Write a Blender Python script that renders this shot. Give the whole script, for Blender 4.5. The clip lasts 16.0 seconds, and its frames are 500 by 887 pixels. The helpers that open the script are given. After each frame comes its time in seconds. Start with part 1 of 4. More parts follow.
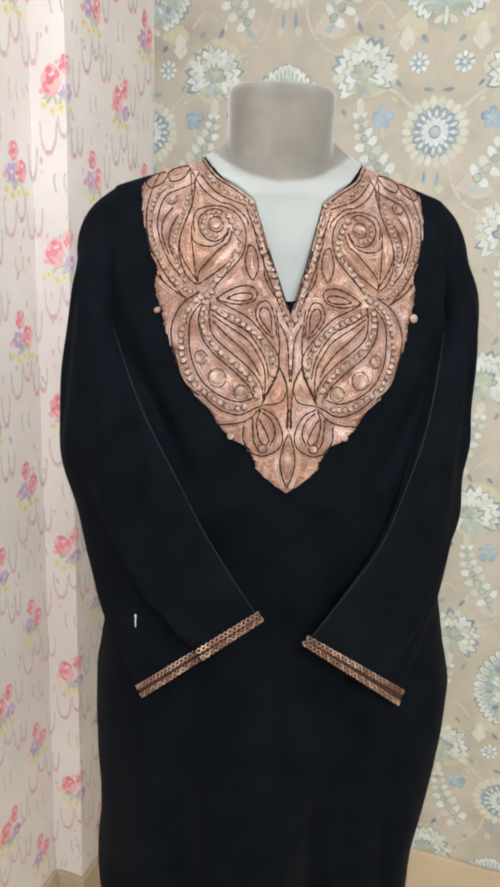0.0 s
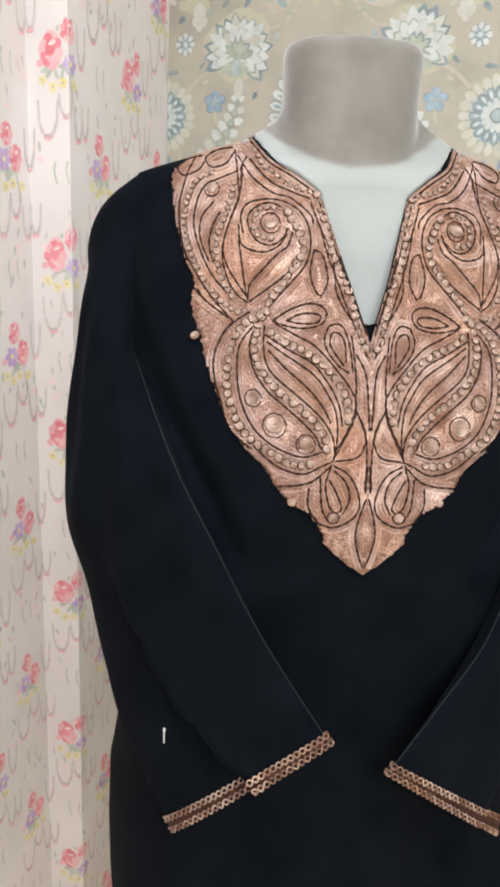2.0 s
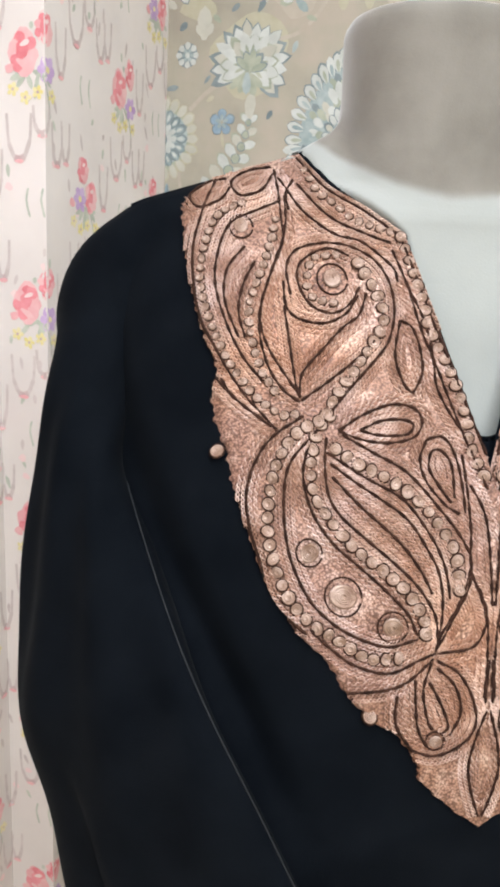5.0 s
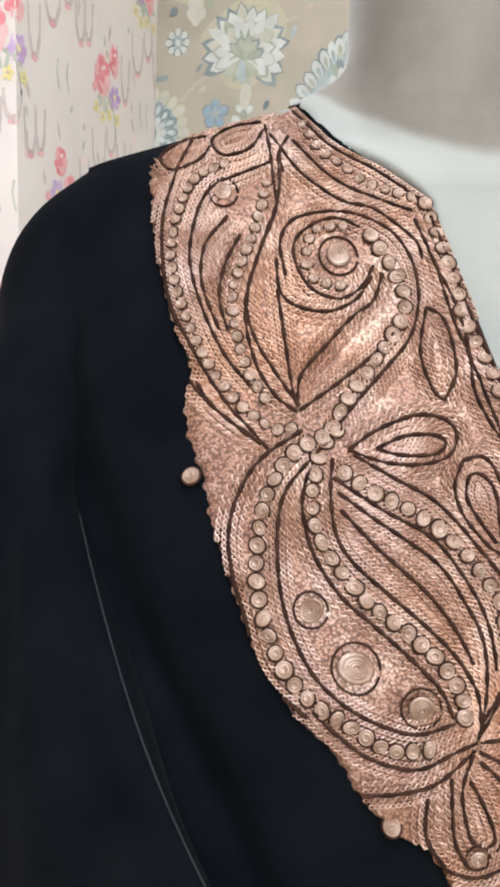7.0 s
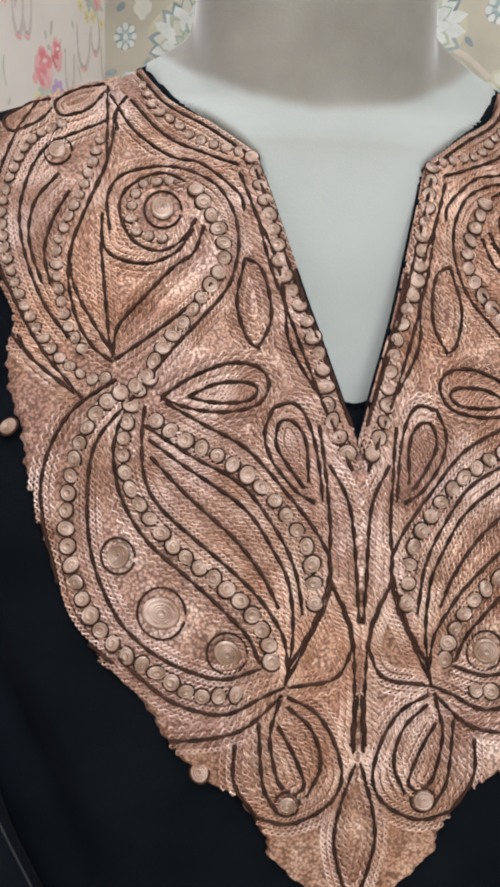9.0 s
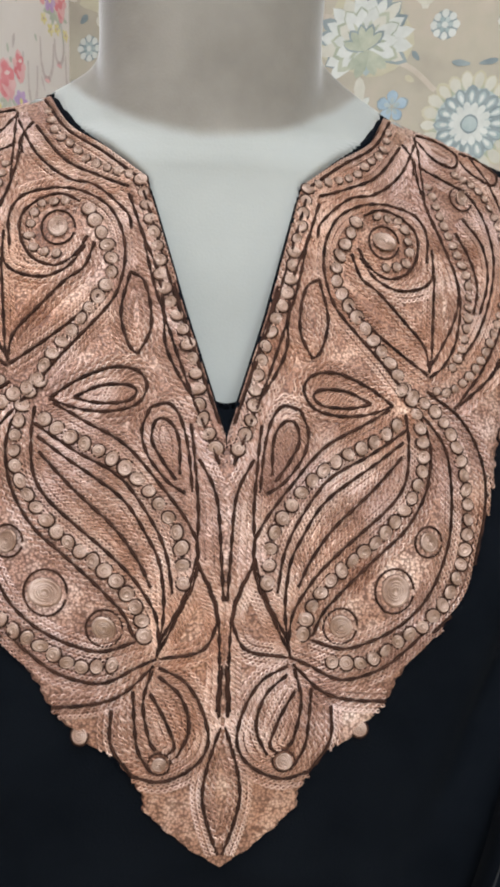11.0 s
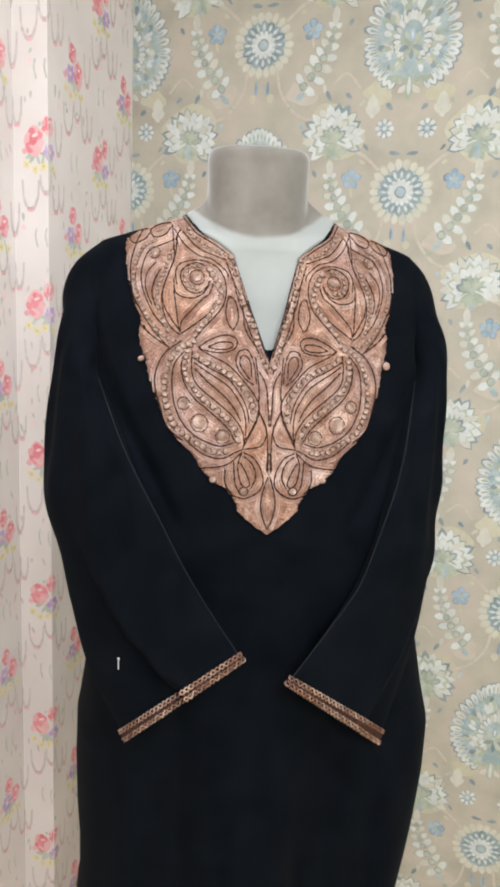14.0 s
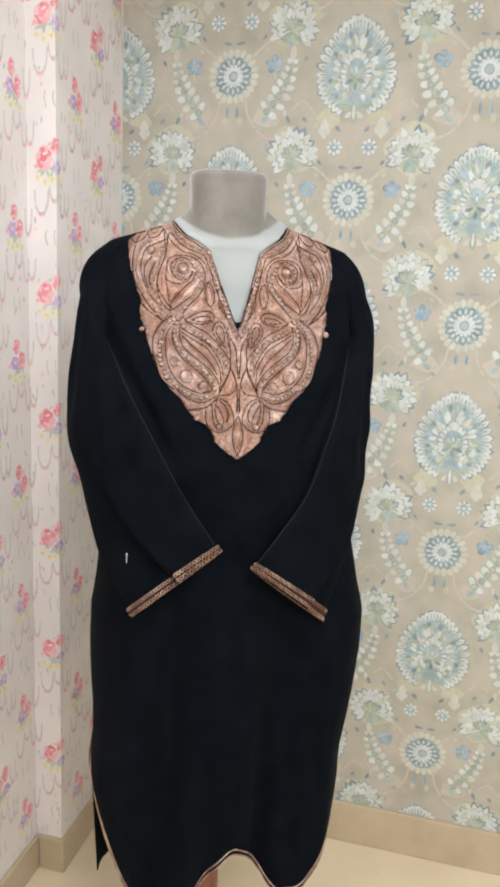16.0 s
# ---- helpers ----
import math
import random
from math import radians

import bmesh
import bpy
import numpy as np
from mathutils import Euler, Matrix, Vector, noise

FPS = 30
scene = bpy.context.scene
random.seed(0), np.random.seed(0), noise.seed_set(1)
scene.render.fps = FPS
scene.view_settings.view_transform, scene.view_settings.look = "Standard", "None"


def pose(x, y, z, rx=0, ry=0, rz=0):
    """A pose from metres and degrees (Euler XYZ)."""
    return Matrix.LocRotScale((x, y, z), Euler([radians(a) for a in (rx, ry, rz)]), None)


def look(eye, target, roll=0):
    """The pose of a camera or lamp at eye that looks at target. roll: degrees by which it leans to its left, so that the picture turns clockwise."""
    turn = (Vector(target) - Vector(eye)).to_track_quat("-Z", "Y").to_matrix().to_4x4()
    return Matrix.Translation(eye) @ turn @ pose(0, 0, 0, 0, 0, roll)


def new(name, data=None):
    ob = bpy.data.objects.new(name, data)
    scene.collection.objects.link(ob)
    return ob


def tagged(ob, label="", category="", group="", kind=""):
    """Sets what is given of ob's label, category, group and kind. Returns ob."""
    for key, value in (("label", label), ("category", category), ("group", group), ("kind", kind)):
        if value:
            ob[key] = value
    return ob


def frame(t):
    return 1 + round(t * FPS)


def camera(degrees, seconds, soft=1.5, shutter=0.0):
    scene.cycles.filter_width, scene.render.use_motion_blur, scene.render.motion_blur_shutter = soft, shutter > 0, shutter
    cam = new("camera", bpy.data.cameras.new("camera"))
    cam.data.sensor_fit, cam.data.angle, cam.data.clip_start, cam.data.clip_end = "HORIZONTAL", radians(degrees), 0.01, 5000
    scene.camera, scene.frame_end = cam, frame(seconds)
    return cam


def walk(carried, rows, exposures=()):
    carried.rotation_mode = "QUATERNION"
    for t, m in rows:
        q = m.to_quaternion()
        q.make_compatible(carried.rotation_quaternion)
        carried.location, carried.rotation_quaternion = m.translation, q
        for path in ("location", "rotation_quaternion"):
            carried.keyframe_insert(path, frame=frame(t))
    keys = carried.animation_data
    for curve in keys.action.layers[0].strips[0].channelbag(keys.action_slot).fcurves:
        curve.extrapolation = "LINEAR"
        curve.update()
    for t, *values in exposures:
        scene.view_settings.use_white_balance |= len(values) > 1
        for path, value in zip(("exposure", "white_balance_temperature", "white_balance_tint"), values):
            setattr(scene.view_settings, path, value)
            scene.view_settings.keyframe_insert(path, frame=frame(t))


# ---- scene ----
cam = camera(37.1, 16.0, soft=3.5)
PATH = [
    (0, (0.147, 0.017, 1.646), (-0.459, 1.848, 1.118), 2.5),
    (0.5, (0.121, 0.033, 1.64), (-0.482, 1.865, 1.11), 2.5),
    (1, (0.086, 0.072, 1.635), (-0.515, 1.903, 1.1), 2.6),
    (1.5, (0.048, 0.126, 1.638), (-0.551, 1.958, 1.102), 2.5),
    (2, (0.014, 0.203, 1.649), (-0.577, 2.037, 1.114), 2.7),
    (2.5, (-0.011, 0.269, 1.658), (-0.595, 2.107, 1.128), 2.8),
    (3, (-0.036, 0.321, 1.663), (-0.617, 2.163, 1.144), 2.8),
    (3.5, (-0.056, 0.352, 1.661), (-0.634, 2.199, 1.157), 2.9),
    (4, (-0.072, 0.384, 1.664), (-0.65, 2.235, 1.177), 2.8),
    (4.5, (-0.089, 0.407, 1.667), (-0.662, 2.264, 1.195), 3.0),
    (7, (-0.124, 0.528, 1.647), (-0.708, 2.395, 1.227), 2.8),
    (7.5, (-0.106, 0.535, 1.64), (-0.693, 2.402, 1.226), 2.7),
    (8, (-0.084, 0.541, 1.632), (-0.679, 2.406, 1.223), 2.5),
    (8.5, (-0.064, 0.543, 1.627), (-0.661, 2.409, 1.224), 2.4),
    (9, (-0.038, 0.549, 1.625), (-0.643, 2.413, 1.224), 2.2),
    (9.5, (-0.023, 0.553, 1.626), (-0.628, 2.417, 1.226), 2.2),
    (10, (-0.002, 0.559, 1.625), (-0.607, 2.423, 1.228), 2.2),
    (10.2, (0.007, 0.561, 1.626), (-0.599, 2.424, 1.228), 2.1),
    (12.5, (0.065, 0.309, 1.641), (-0.506, 2.184, 1.245), 2.9),
    (13, (0.095, 0.188, 1.644), (-0.473, 2.065, 1.251), 2.8),
    (13.5, (0.123, 0.083, 1.65), (-0.438, 1.962, 1.257), 2.7),
    (14, (0.144, -0.016, 1.644), (-0.401, 1.868, 1.251), 2.6),
    (14.5, (0.161, -0.085, 1.645), (-0.369, 1.803, 1.253), 2.5),
    (15, (0.184, -0.161, 1.633), (-0.326, 1.733, 1.241), 2.5),
    (15.5, (0.21, -0.234, 1.625), (-0.286, 1.663, 1.232), 2.5),
    (16, (0.241, -0.327, 1.624), (-0.242, 1.573, 1.231), 2.5),
]
walk(cam, [(t, look(eye, target, roll)) for t, eye, target, roll in PATH],
     [(0.0, 0.0), (4.5, 0.0), (7.0, 0.0), (8.0, -0.1), (9.0, -0.29), (10.0, -0.36), (12.5, -0.12), (14.0, -0.06), (16.0, -0.06)])

# ---- light ----
world = bpy.data.worlds.new("world")
scene.world = world
world.use_nodes = True
world.node_tree.nodes["Background"].inputs[0].default_value = (0.9, 0.95, 1.0, 1)
world.node_tree.nodes["Background"].inputs[1].default_value = 0.05
scene.view_settings.exposure = 0.0


def unseen_lamp(x, y, z, sx, sy, watts, color):
    data = bpy.data.lights.new("unseen_light", "AREA")
    data.shape, data.size, data.size_y, data.energy, data.color = "RECTANGLE", sx, sy, watts, color
    ob = new("unseen_light", data)
    ob.matrix_world = pose(x, y, z)
    return ob


LAMP = (0.86, 0.92, 1.0)
# Unseen overhead lights without fixtures, at assumed places.
unseen_lamp(0.95, -1.05, 2.66, 1.2, 0.6, 74, LAMP)
unseen_lamp(-0.10, 0.42, 2.66, 0.6, 0.6, 17, LAMP)
# Fill added on the right to brighten the pilaster and rose-papered wall.
unseen_lamp(1.05, 0.10, 2.66, 0.6, 0.6, 22, LAMP)


# ---- materials ----
def material(name):
    m = bpy.data.materials.new(name)
    m.use_nodes = True
    nt = m.node_tree
    return m, nt, nt.nodes["Principled BSDF"]


def ramp(nt, source, stops):
    n = nt.nodes.new("ShaderNodeValToRGB")
    while len(n.color_ramp.elements) < len(stops):
        n.color_ramp.elements.new(0.5)
    for e, (p, c) in zip(n.color_ramp.elements, stops):
        e.position, e.color = p, (*c, 1)
    nt.links.new(source, n.inputs[0])
    return n.outputs[0]


def noise_of(nt, scale, detail=4.0, stretch=(1, 1, 1), rough=0.55):
    co = nt.nodes.new("ShaderNodeTexCoord")
    mp = nt.nodes.new("ShaderNodeMapping")
    mp.inputs["Scale"].default_value = stretch
    n = nt.nodes.new("ShaderNodeTexNoise")
    n.inputs["Scale"].default_value, n.inputs["Detail"].default_value = scale, detail
    n.inputs["Roughness"].default_value = rough
    nt.links.new(co.outputs["Object"], mp.inputs[0])
    nt.links.new(mp.outputs[0], n.inputs["Vector"])
    return n.outputs["Fac"]


def bump(nt, bsdf, height, strength, distance):
    b = nt.nodes.new("ShaderNodeBump")
    b.inputs["Strength"].default_value, b.inputs["Distance"].default_value = strength, distance
    nt.links.new(height, b.inputs["Height"])
    nt.links.new(b.outputs[0], bsdf.inputs["Normal"])


def grainy(name, dark, light, rough, scale=40.0, bump_scale=300.0, strength=0.3, distance=0.001, metal=0.0, stretch=(1, 1, 1), sheen=0.0):
    m, nt, p = material(name)
    nt.links.new(ramp(nt, noise_of(nt, scale, 5, stretch), [(0.3, dark), (0.7, light)]), p.inputs["Base Color"])
    p.inputs["Roughness"].default_value, p.inputs["Metallic"].default_value = rough, metal
    p.inputs["Sheen Weight"].default_value = sheen
    bump(nt, p, noise_of(nt, bump_scale, 3), strength, distance)
    return m


BLACK = grainy("black_wool", (0.0020, 0.0028, 0.0042), (0.0040, 0.0052, 0.0072), 0.8, 25, 900, 0.35, 0.0006)
BLACK.node_tree.nodes["Principled BSDF"].inputs["Specular IOR Level"].default_value = 0.015
BLACK.node_tree.nodes["Principled BSDF"].inputs["Sheen Weight"].default_value = 0.008
# Paler copy of the wool for the painted highlight on the sleeve edges.
EDGE_LIT = grainy("edge_highlight_wool", (0.0022, 0.003, 0.0045), (0.0055, 0.0068, 0.009), 0.8, 60, 900, 0.4, 0.0005)


def form_cloth():
    """White jersey; taupe with shade painted in covers the neck and ends in a soft curve above the chest."""
    m, nt, p = material("form_cloth")
    co = nt.nodes.new("ShaderNodeTexCoord")
    xyz = nt.nodes.new("ShaderNodeSeparateXYZ")
    nt.links.new(co.outputs["Object"], xyz.inputs[0])

    def math_node(op, a, b):
        n = nt.nodes.new("ShaderNodeMath")
        n.operation = op
        for k, x in enumerate((a, b)):
            if isinstance(x, (int, float)):
                n.inputs[k].default_value = x
            else:
                nt.links.new(x, n.inputs[k])
        return n.outputs[0]

    off = math_node("ADD", xyz.outputs["X"], 0.006)
    rim = math_node("MULTIPLY", math_node("MULTIPLY", off, off), 4.8)
    above = math_node("SUBTRACT", xyz.outputs["Z"], rim)
    wave = math_node("MULTIPLY", noise_of(nt, 30, 3), 0.006)
    step = nt.nodes.new("ShaderNodeMapRange")
    step.interpolation_type = "SMOOTHSTEP"
    step.inputs["From Min"].default_value, step.inputs["From Max"].default_value = 1.7145, 1.7225
    nt.links.new(math_node("ADD", above, wave), step.inputs["Value"])
    mix = nt.nodes.new("ShaderNodeMix")
    mix.data_type = "RGBA"
    nt.links.new(step.outputs[0], mix.inputs["Factor"])
    nt.links.new(ramp(nt, noise_of(nt, 9, 5), [(0.3, (0.245, 0.252, 0.236)), (0.7, (0.290, 0.298, 0.280))]), mix.inputs["A"])
    # Darker taupe puts the shade of the neck front into the colour.
    nt.links.new(ramp(nt, noise_of(nt, 22, 6), [(0.3, (0.143, 0.130, 0.111)), (0.7, (0.198, 0.182, 0.158))]), mix.inputs["B"])
    nt.links.new(mix.outputs["Result"], p.inputs["Base Color"])
    p.inputs["Roughness"].default_value, p.inputs["Sheen Weight"].default_value, p.inputs["Sheen Roughness"].default_value = 0.85, 0.55, 0.4
    p.inputs["Specular IOR Level"].default_value = 0.2
    bump(nt, p, noise_of(nt, 700, 3), 0.25, 0.0006)
    return m


FORM_CLOTH = form_cloth()
WHITE = grainy("white_plastic", (0.60, 0.60, 0.58), (0.70, 0.70, 0.68), 0.5, 8, 800, 0.2, 0.0005)
WOOD = grainy("red_brown_wood", (0.12, 0.035, 0.02), (0.22, 0.07, 0.04), 0.4, 20, 200, 0.2, 0.001, stretch=(6, 6, 0.6))
PAPER_R = grainy("tan_wallpaper", (0.345, 0.315, 0.255), (0.465, 0.425, 0.345), 0.7, 9, 400, 0.2, 0.0006)
blot = PAPER_R.node_tree.nodes["Color Ramp"].color_ramp
blot.elements.new(0.5).color = (0.415, 0.38, 0.305, 1)
blot.elements.new(0.6).color = (0.45, 0.395, 0.325, 1)
PAPER_L = grainy("cream_wallpaper", (0.66, 0.60, 0.57), (0.76, 0.70, 0.67), 0.7, 5, 400, 0.2, 0.0006)
SKIRT = grainy("beige_tile", (0.42, 0.33, 0.22), (0.50, 0.40, 0.27), 0.35, 9, 60, 0.1, 0.001)
FLOORM = grainy("cream_floor_tile", (0.66, 0.54, 0.36), (0.74, 0.62, 0.43), 0.25, 4, 60, 0.05, 0.001)
CEIL = grainy("ceiling_paint", (0.72, 0.70, 0.66), (0.78, 0.76, 0.72), 0.8, 6, 200, 0.1, 0.001)


# ---- mesh helpers ----
def link_mesh(name, verts, faces, mats, smooth=True, parent=None, label=""):
    me = bpy.data.meshes.new(name)
    me.from_pydata([tuple(map(float, v)) for v in verts], [], [tuple(map(int, q)) for q in faces])
    for m in mats if isinstance(mats, (list, tuple)) else [mats]:
        me.materials.append(m)
    if smooth:
        me.polygons.foreach_set("use_smooth", [True] * len(me.polygons))
    me.update()
    ob = new(name, me)
    if parent is not None:
        ob.parent = parent
    if label:
        tagged(ob, label)
    return ob


def grid_faces(nr, nc, closed, start=0):
    """Quads of a grid of nr by nc points, closed round its columns or not."""
    r, c = np.meshgrid(np.arange(nr - 1), np.arange(nc if closed else nc - 1), indexing="ij")
    n = (c + 1) % nc
    return np.stack([r * nc + c, r * nc + n, (r + 1) * nc + n, (r + 1) * nc + c], -1).reshape(-1, 4) + start


def box(bm, x0, y0, z0, x1, y1, z1):
    vs = bmesh.ops.create_cube(bm, size=1)["verts"]
    for v in vs:
        v.co = Vector(((x0 + x1) / 2 + v.co.x * (x1 - x0), (y0 + y1) / 2 + v.co.y * (y1 - y0), (z0 + z1) / 2 + v.co.z * (z1 - z0)))
    return vs


def boxes(name, spans, mat, bevel=0.0):
    bm = bmesh.new()
    for s in spans:
        box(bm, *s)
    if bevel:
        bmesh.ops.bevel(bm, geom=bm.edges[:], offset=bevel, segments=2, affect="EDGES", profile=0.5)
    me = bpy.data.meshes.new(name)
    bm.to_mesh(me)
    bm.free()
    me.materials.append(mat)
    return new(name, me)


# ---- the room ----
FLOOR, TOP = 0.03, 2.68
WX, WY, STEP_X, STEP_Y = -0.66, 1.662, -0.735, 1.30
tagged(boxes("floor", [(-1.0, -2.2, FLOOR - 0.1, 2.6, 1.9, FLOOR)], FLOORM), "cream polished floor tiles", "floor", kind="structure")
# Unseen ceiling, added to enclose the light.
tagged(boxes("ceiling", [(-1.0, -2.2, TOP, 2.6, 1.9, TOP + 0.1)], CEIL), "unseen off-white ceiling added to close the room", "ceiling", kind="structure")
tagged(boxes("wall_north", [(WX - 0.2, WY, FLOOR, 2.6, WY + 0.2, TOP)], PAPER_R), "tan wallpaper wall with blue and white medallions", "wall", kind="structure")
tagged(boxes("wall_west", [(STEP_X - 0.2, -2.2, FLOOR, STEP_X, STEP_Y, TOP)], PAPER_L), "cream wallpaper wall with small pink roses", "wall", kind="structure")
tagged(boxes("pilaster", [(STEP_X - 0.2, STEP_Y, FLOOR, WX, WY, TOP)], PAPER_L), "corner pilaster papered in cream rose wallpaper", "pilaster", kind="structure")
# Two unseen walls behind the camera and to the right, added as enclosure.
tagged(boxes("wall_south", [(STEP_X, -2.2, FLOOR, 2.6, -2.0, TOP)], CEIL), "unseen off-white wall added to close the room", "wall", kind="structure")
tagged(boxes("wall_east", [(2.4, -2.0, FLOOR, 2.6, WY, TOP)], CEIL), "unseen off-white wall added to close the room", "wall", kind="structure")
tagged(boxes("baseboard_north", [(WX, WY - 0.012, FLOOR, 2.4, WY, FLOOR + 0.13)], SKIRT, 0.003), "beige tile skirting under the tan wallpaper", "baseboard", kind="structure")
tagged(boxes("baseboard_pilaster", [(STEP_X + 0.012, STEP_Y - 0.012, FLOOR, WX + 0.012, WY - 0.012, FLOOR + 0.10)], SKIRT, 0.003), "beige tile skirting round the pilaster", "baseboard", kind="structure")
tagged(boxes("baseboard_west", [(STEP_X, -2.0, FLOOR, STEP_X + 0.012, STEP_Y - 0.012, FLOOR + 0.10)], SKIRT, 0.003), "beige tile skirting under the rose wallpaper", "baseboard", kind="structure")

# ---- the dress form and the tunic share one frame: u to the viewer's right, v to the front, z up ----
FORM = pose(-0.147, 0.995, 0, 0, 0, 24.0)


def at(u, v, z):
    """Form coordinates to the local ones of an object that stands at FORM."""
    return np.stack(np.broadcast_arrays(u, -np.asarray(v, float), z), -1)


def lerp_of(xs, ys):
    return lambda x: np.interp(x, xs, ys)


def shoulder(u):
    u = np.abs(u)
    return 1.774 - 0.325 * u - 4.5 * np.clip(u - 0.20, 0, None) ** 2


front_of = lerp_of([0, 0.02, 0.05, 0.09, 0.157, 0.225, 0.27, 0.345, 0.42, 0.55, 1.3], [0, 0.024, 0.049, 0.074, 0.109, 0.137, 0.152, 0.166, 0.174, 0.172, 0.162])
back_of = lerp_of([0, 0.02, 0.09, 0.2, 0.35, 0.6, 1.3], [0, 0.02, 0.06, 0.085, 0.085, 0.09, 0.12])
half_width = lerp_of([0.4, 0.60, 0.70, 0.77, 0.84, 0.90, 0.97, 1.04, 1.10, 1.20, 1.30, 1.45, 1.55, 1.65, 1.70, 1.8], [0.232, 0.242, 0.250, 0.246, 0.252, 0.258, 0.262, 0.261, 0.248, 0.232, 0.222, 0.222, 0.230, 0.226, 0.213, 0.208])
middle = lerp_of([0.6, 0.72, 0.84, 0.97, 1.05, 1.25, 1.4], [0.004, 0.003, 0.013, 0.018, 0.019, 0.006, 0.0])


def folds(u, z):
    """Soft hanging folds of the skirt, nothing above the waist."""
    k = np.clip((1.30 - z) / 0.55, 0, 1) ** 1.3
    return k * (0.017 * np.sin(31 * u + 0.6 + 2.5 * (1.2 - z)) + 0.010 * np.sin(67 * u + 2.0 - 3 * z) + 0.004 * np.sin(118 * u + 4 * z))


armhole = lerp_of([1.34, 1.43, 1.505, 1.60, 1.66, 1.70], [0.113, 0.156, 0.197, 0.238, 0.252, 0.262])


def front(u, z):
    w = half_width(z)
    a = np.clip(np.abs(u - middle(z)) / w, 0, 1)
    side = 1 - np.clip(np.abs(u - middle(z)) / (w + 0.055), 0, 0.97) ** 4.6
    tuck = 0.011 * np.exp(-((np.abs(u) - armhole(z) + 0.010) / 0.013) ** 2) * np.clip((z - 1.33) / 0.08, 0, 1) * np.clip((1.67 - z) / 0.05, 0, 1)
    drag = 0.0035 * np.sin(38 * (z - 0.8 * np.abs(u))) * np.exp(-((np.abs(u) - 0.175) / 0.035) ** 2) * np.exp(-((z - 1.47) / 0.09) ** 2)
    return (front_of(shoulder(u) - z) * side + folds(u, z) * (1 - a**4) - tuck + drag) * np.sqrt(np.clip(1 - a**16, 0, 1))


def on_front(u, z, h):
    """A point h above the front of the tunic."""
    u, z = np.asarray(u, float), np.asarray(z, float)
    e = 0.002
    du = (front(u + e, z) - front(u - e, z)) / (2 * e)
    dz = np.clip((front(u, z + e) - front(u, z - e)) / (2 * e), -1.5, 1.5)
    n = np.sqrt(1 + du * du + dz * dz)
    return at(u - h * du / n, front(u, z) + h / n, z - h * dz / n)


neckline = lerp_of([0, 0.021, 0.042, 0.063, 0.087, 0.102, 0.108], [1.562, 1.622, 1.688, 1.704, 1.720, 1.741, 1.80])

# dress form: one closed mesh, neck block to hips, on a wooden pole
ROWS_F = [  # height, half width, front depth, back depth
    (FLOOR, 0.022, 0.022, 0.022), (0.80, 0.022, 0.022, 0.022), (0.805, 0.15, 0.10, 0.09), (0.9, 0.175, 0.12, 0.11), (1.05, 0.17, 0.12, 0.10),
    (1.2, 0.15, 0.11, 0.08), (1.35, 0.165, 0.13, 0.07), (1.45, 0.18, 0.142, 0.07), (1.55, 0.19, 0.121, 0.07), (1.60, 0.19, 0.101, 0.07),
    (1.66, 0.175, 0.077, 0.06), (1.69, 0.17, 0.0665, 0.055), (1.705, 0.162, 0.0612, 0.055), (1.712, 0.154, 0.0570, 0.055), (1.720, 0.143, 0.0505, 0.054), (1.731, 0.124, 0.0445, 0.053),
    (1.745, 0.102, 0.0365, 0.052), (1.757, 0.081, 0.0290, 0.050), (1.768, 0.064, 0.0220, 0.045), (1.778, 0.050, 0.0180, 0.040), (1.800, 0.028, 0.0120, 0.030), (1.831, 0.010, 0.0060, 0.010)]
NA = 288
th = np.linspace(0, 2 * np.pi, NA, endpoint=False)
zs = np.concatenate([np.linspace(FLOOR, 0.80, 4), np.linspace(0.805, 1.50, 60), np.linspace(1.505, 1.76, 128), np.linspace(1.765, 1.815, 14), [1.820, 1.8240, 1.8268, 1.8284, 1.8292, 1.8295]])
col = [np.interp(zs, [r[0] for r in ROWS_F], [r[k] for r in ROWS_F])[:, None] for k in (1, 2, 3)]
sn = np.sin(th)
fu, fz = col[0] * np.cos(th), zs[:, None] + 0 * th
fv = np.where(sn > 0, col[1], col[2]) * np.sign(sn) * np.abs(sn) ** 0.9
pw = np.interp(fz, [1.700, 1.724], [2.0, 1.3])
fv = np.where((sn > 0) & (fz > 1.700), col[1] * (1 - np.minimum(np.abs(fu) / col[0], 1) ** pw) ** (1 / pw), fv)
# the neck flows out of the shoulders: the larger of the two outlines, rounded where they meet
cu, cv = np.sign(np.cos(th)) * np.abs(np.cos(th)) ** 0.86, np.sign(sn) * np.abs(sn) ** 0.86
nu, nv = -0.007 + 0.0665 * cu, 0.0575 * cv
neck_r = np.interp(th, np.unwrap(np.arctan2(nv, nu)) % (2 * np.pi), np.hypot(nu, nv), period=2 * np.pi)
for k, h in enumerate(zs):
    if h > 1.66:
        body_r = np.interp(th, np.arctan2(fv[k], fu[k]) % (2 * np.pi), np.hypot(fu[k], fv[k]), period=2 * np.pi)
        grow = np.interp(h, [1.66, 1.70], [0.0, 1.0])
        waist = np.interp(h, [1.70, 1.76, 1.815, 1.820, 1.8240, 1.8268, 1.8284, 1.8292, 1.8295], [1.0, 0.985, 1.015, 1.015, 1.0, 0.975, 0.93, 0.85, 0.01])
        blend = 0.009 * grow * np.interp(h, [1.77, 1.80], [1.0, 0.0])
        nr = neck_r * waist * (0.6 + 0.4 * grow)
        r = 0.5 * (body_r + nr + np.sqrt((body_r - nr) ** 2 + blend**2))
        fu[k], fv[k] = r * np.cos(th), r * np.sin(th)
give = 2.2 * np.clip(fz - neckline(np.abs(fu)) - 0.001, 0, 0.08)
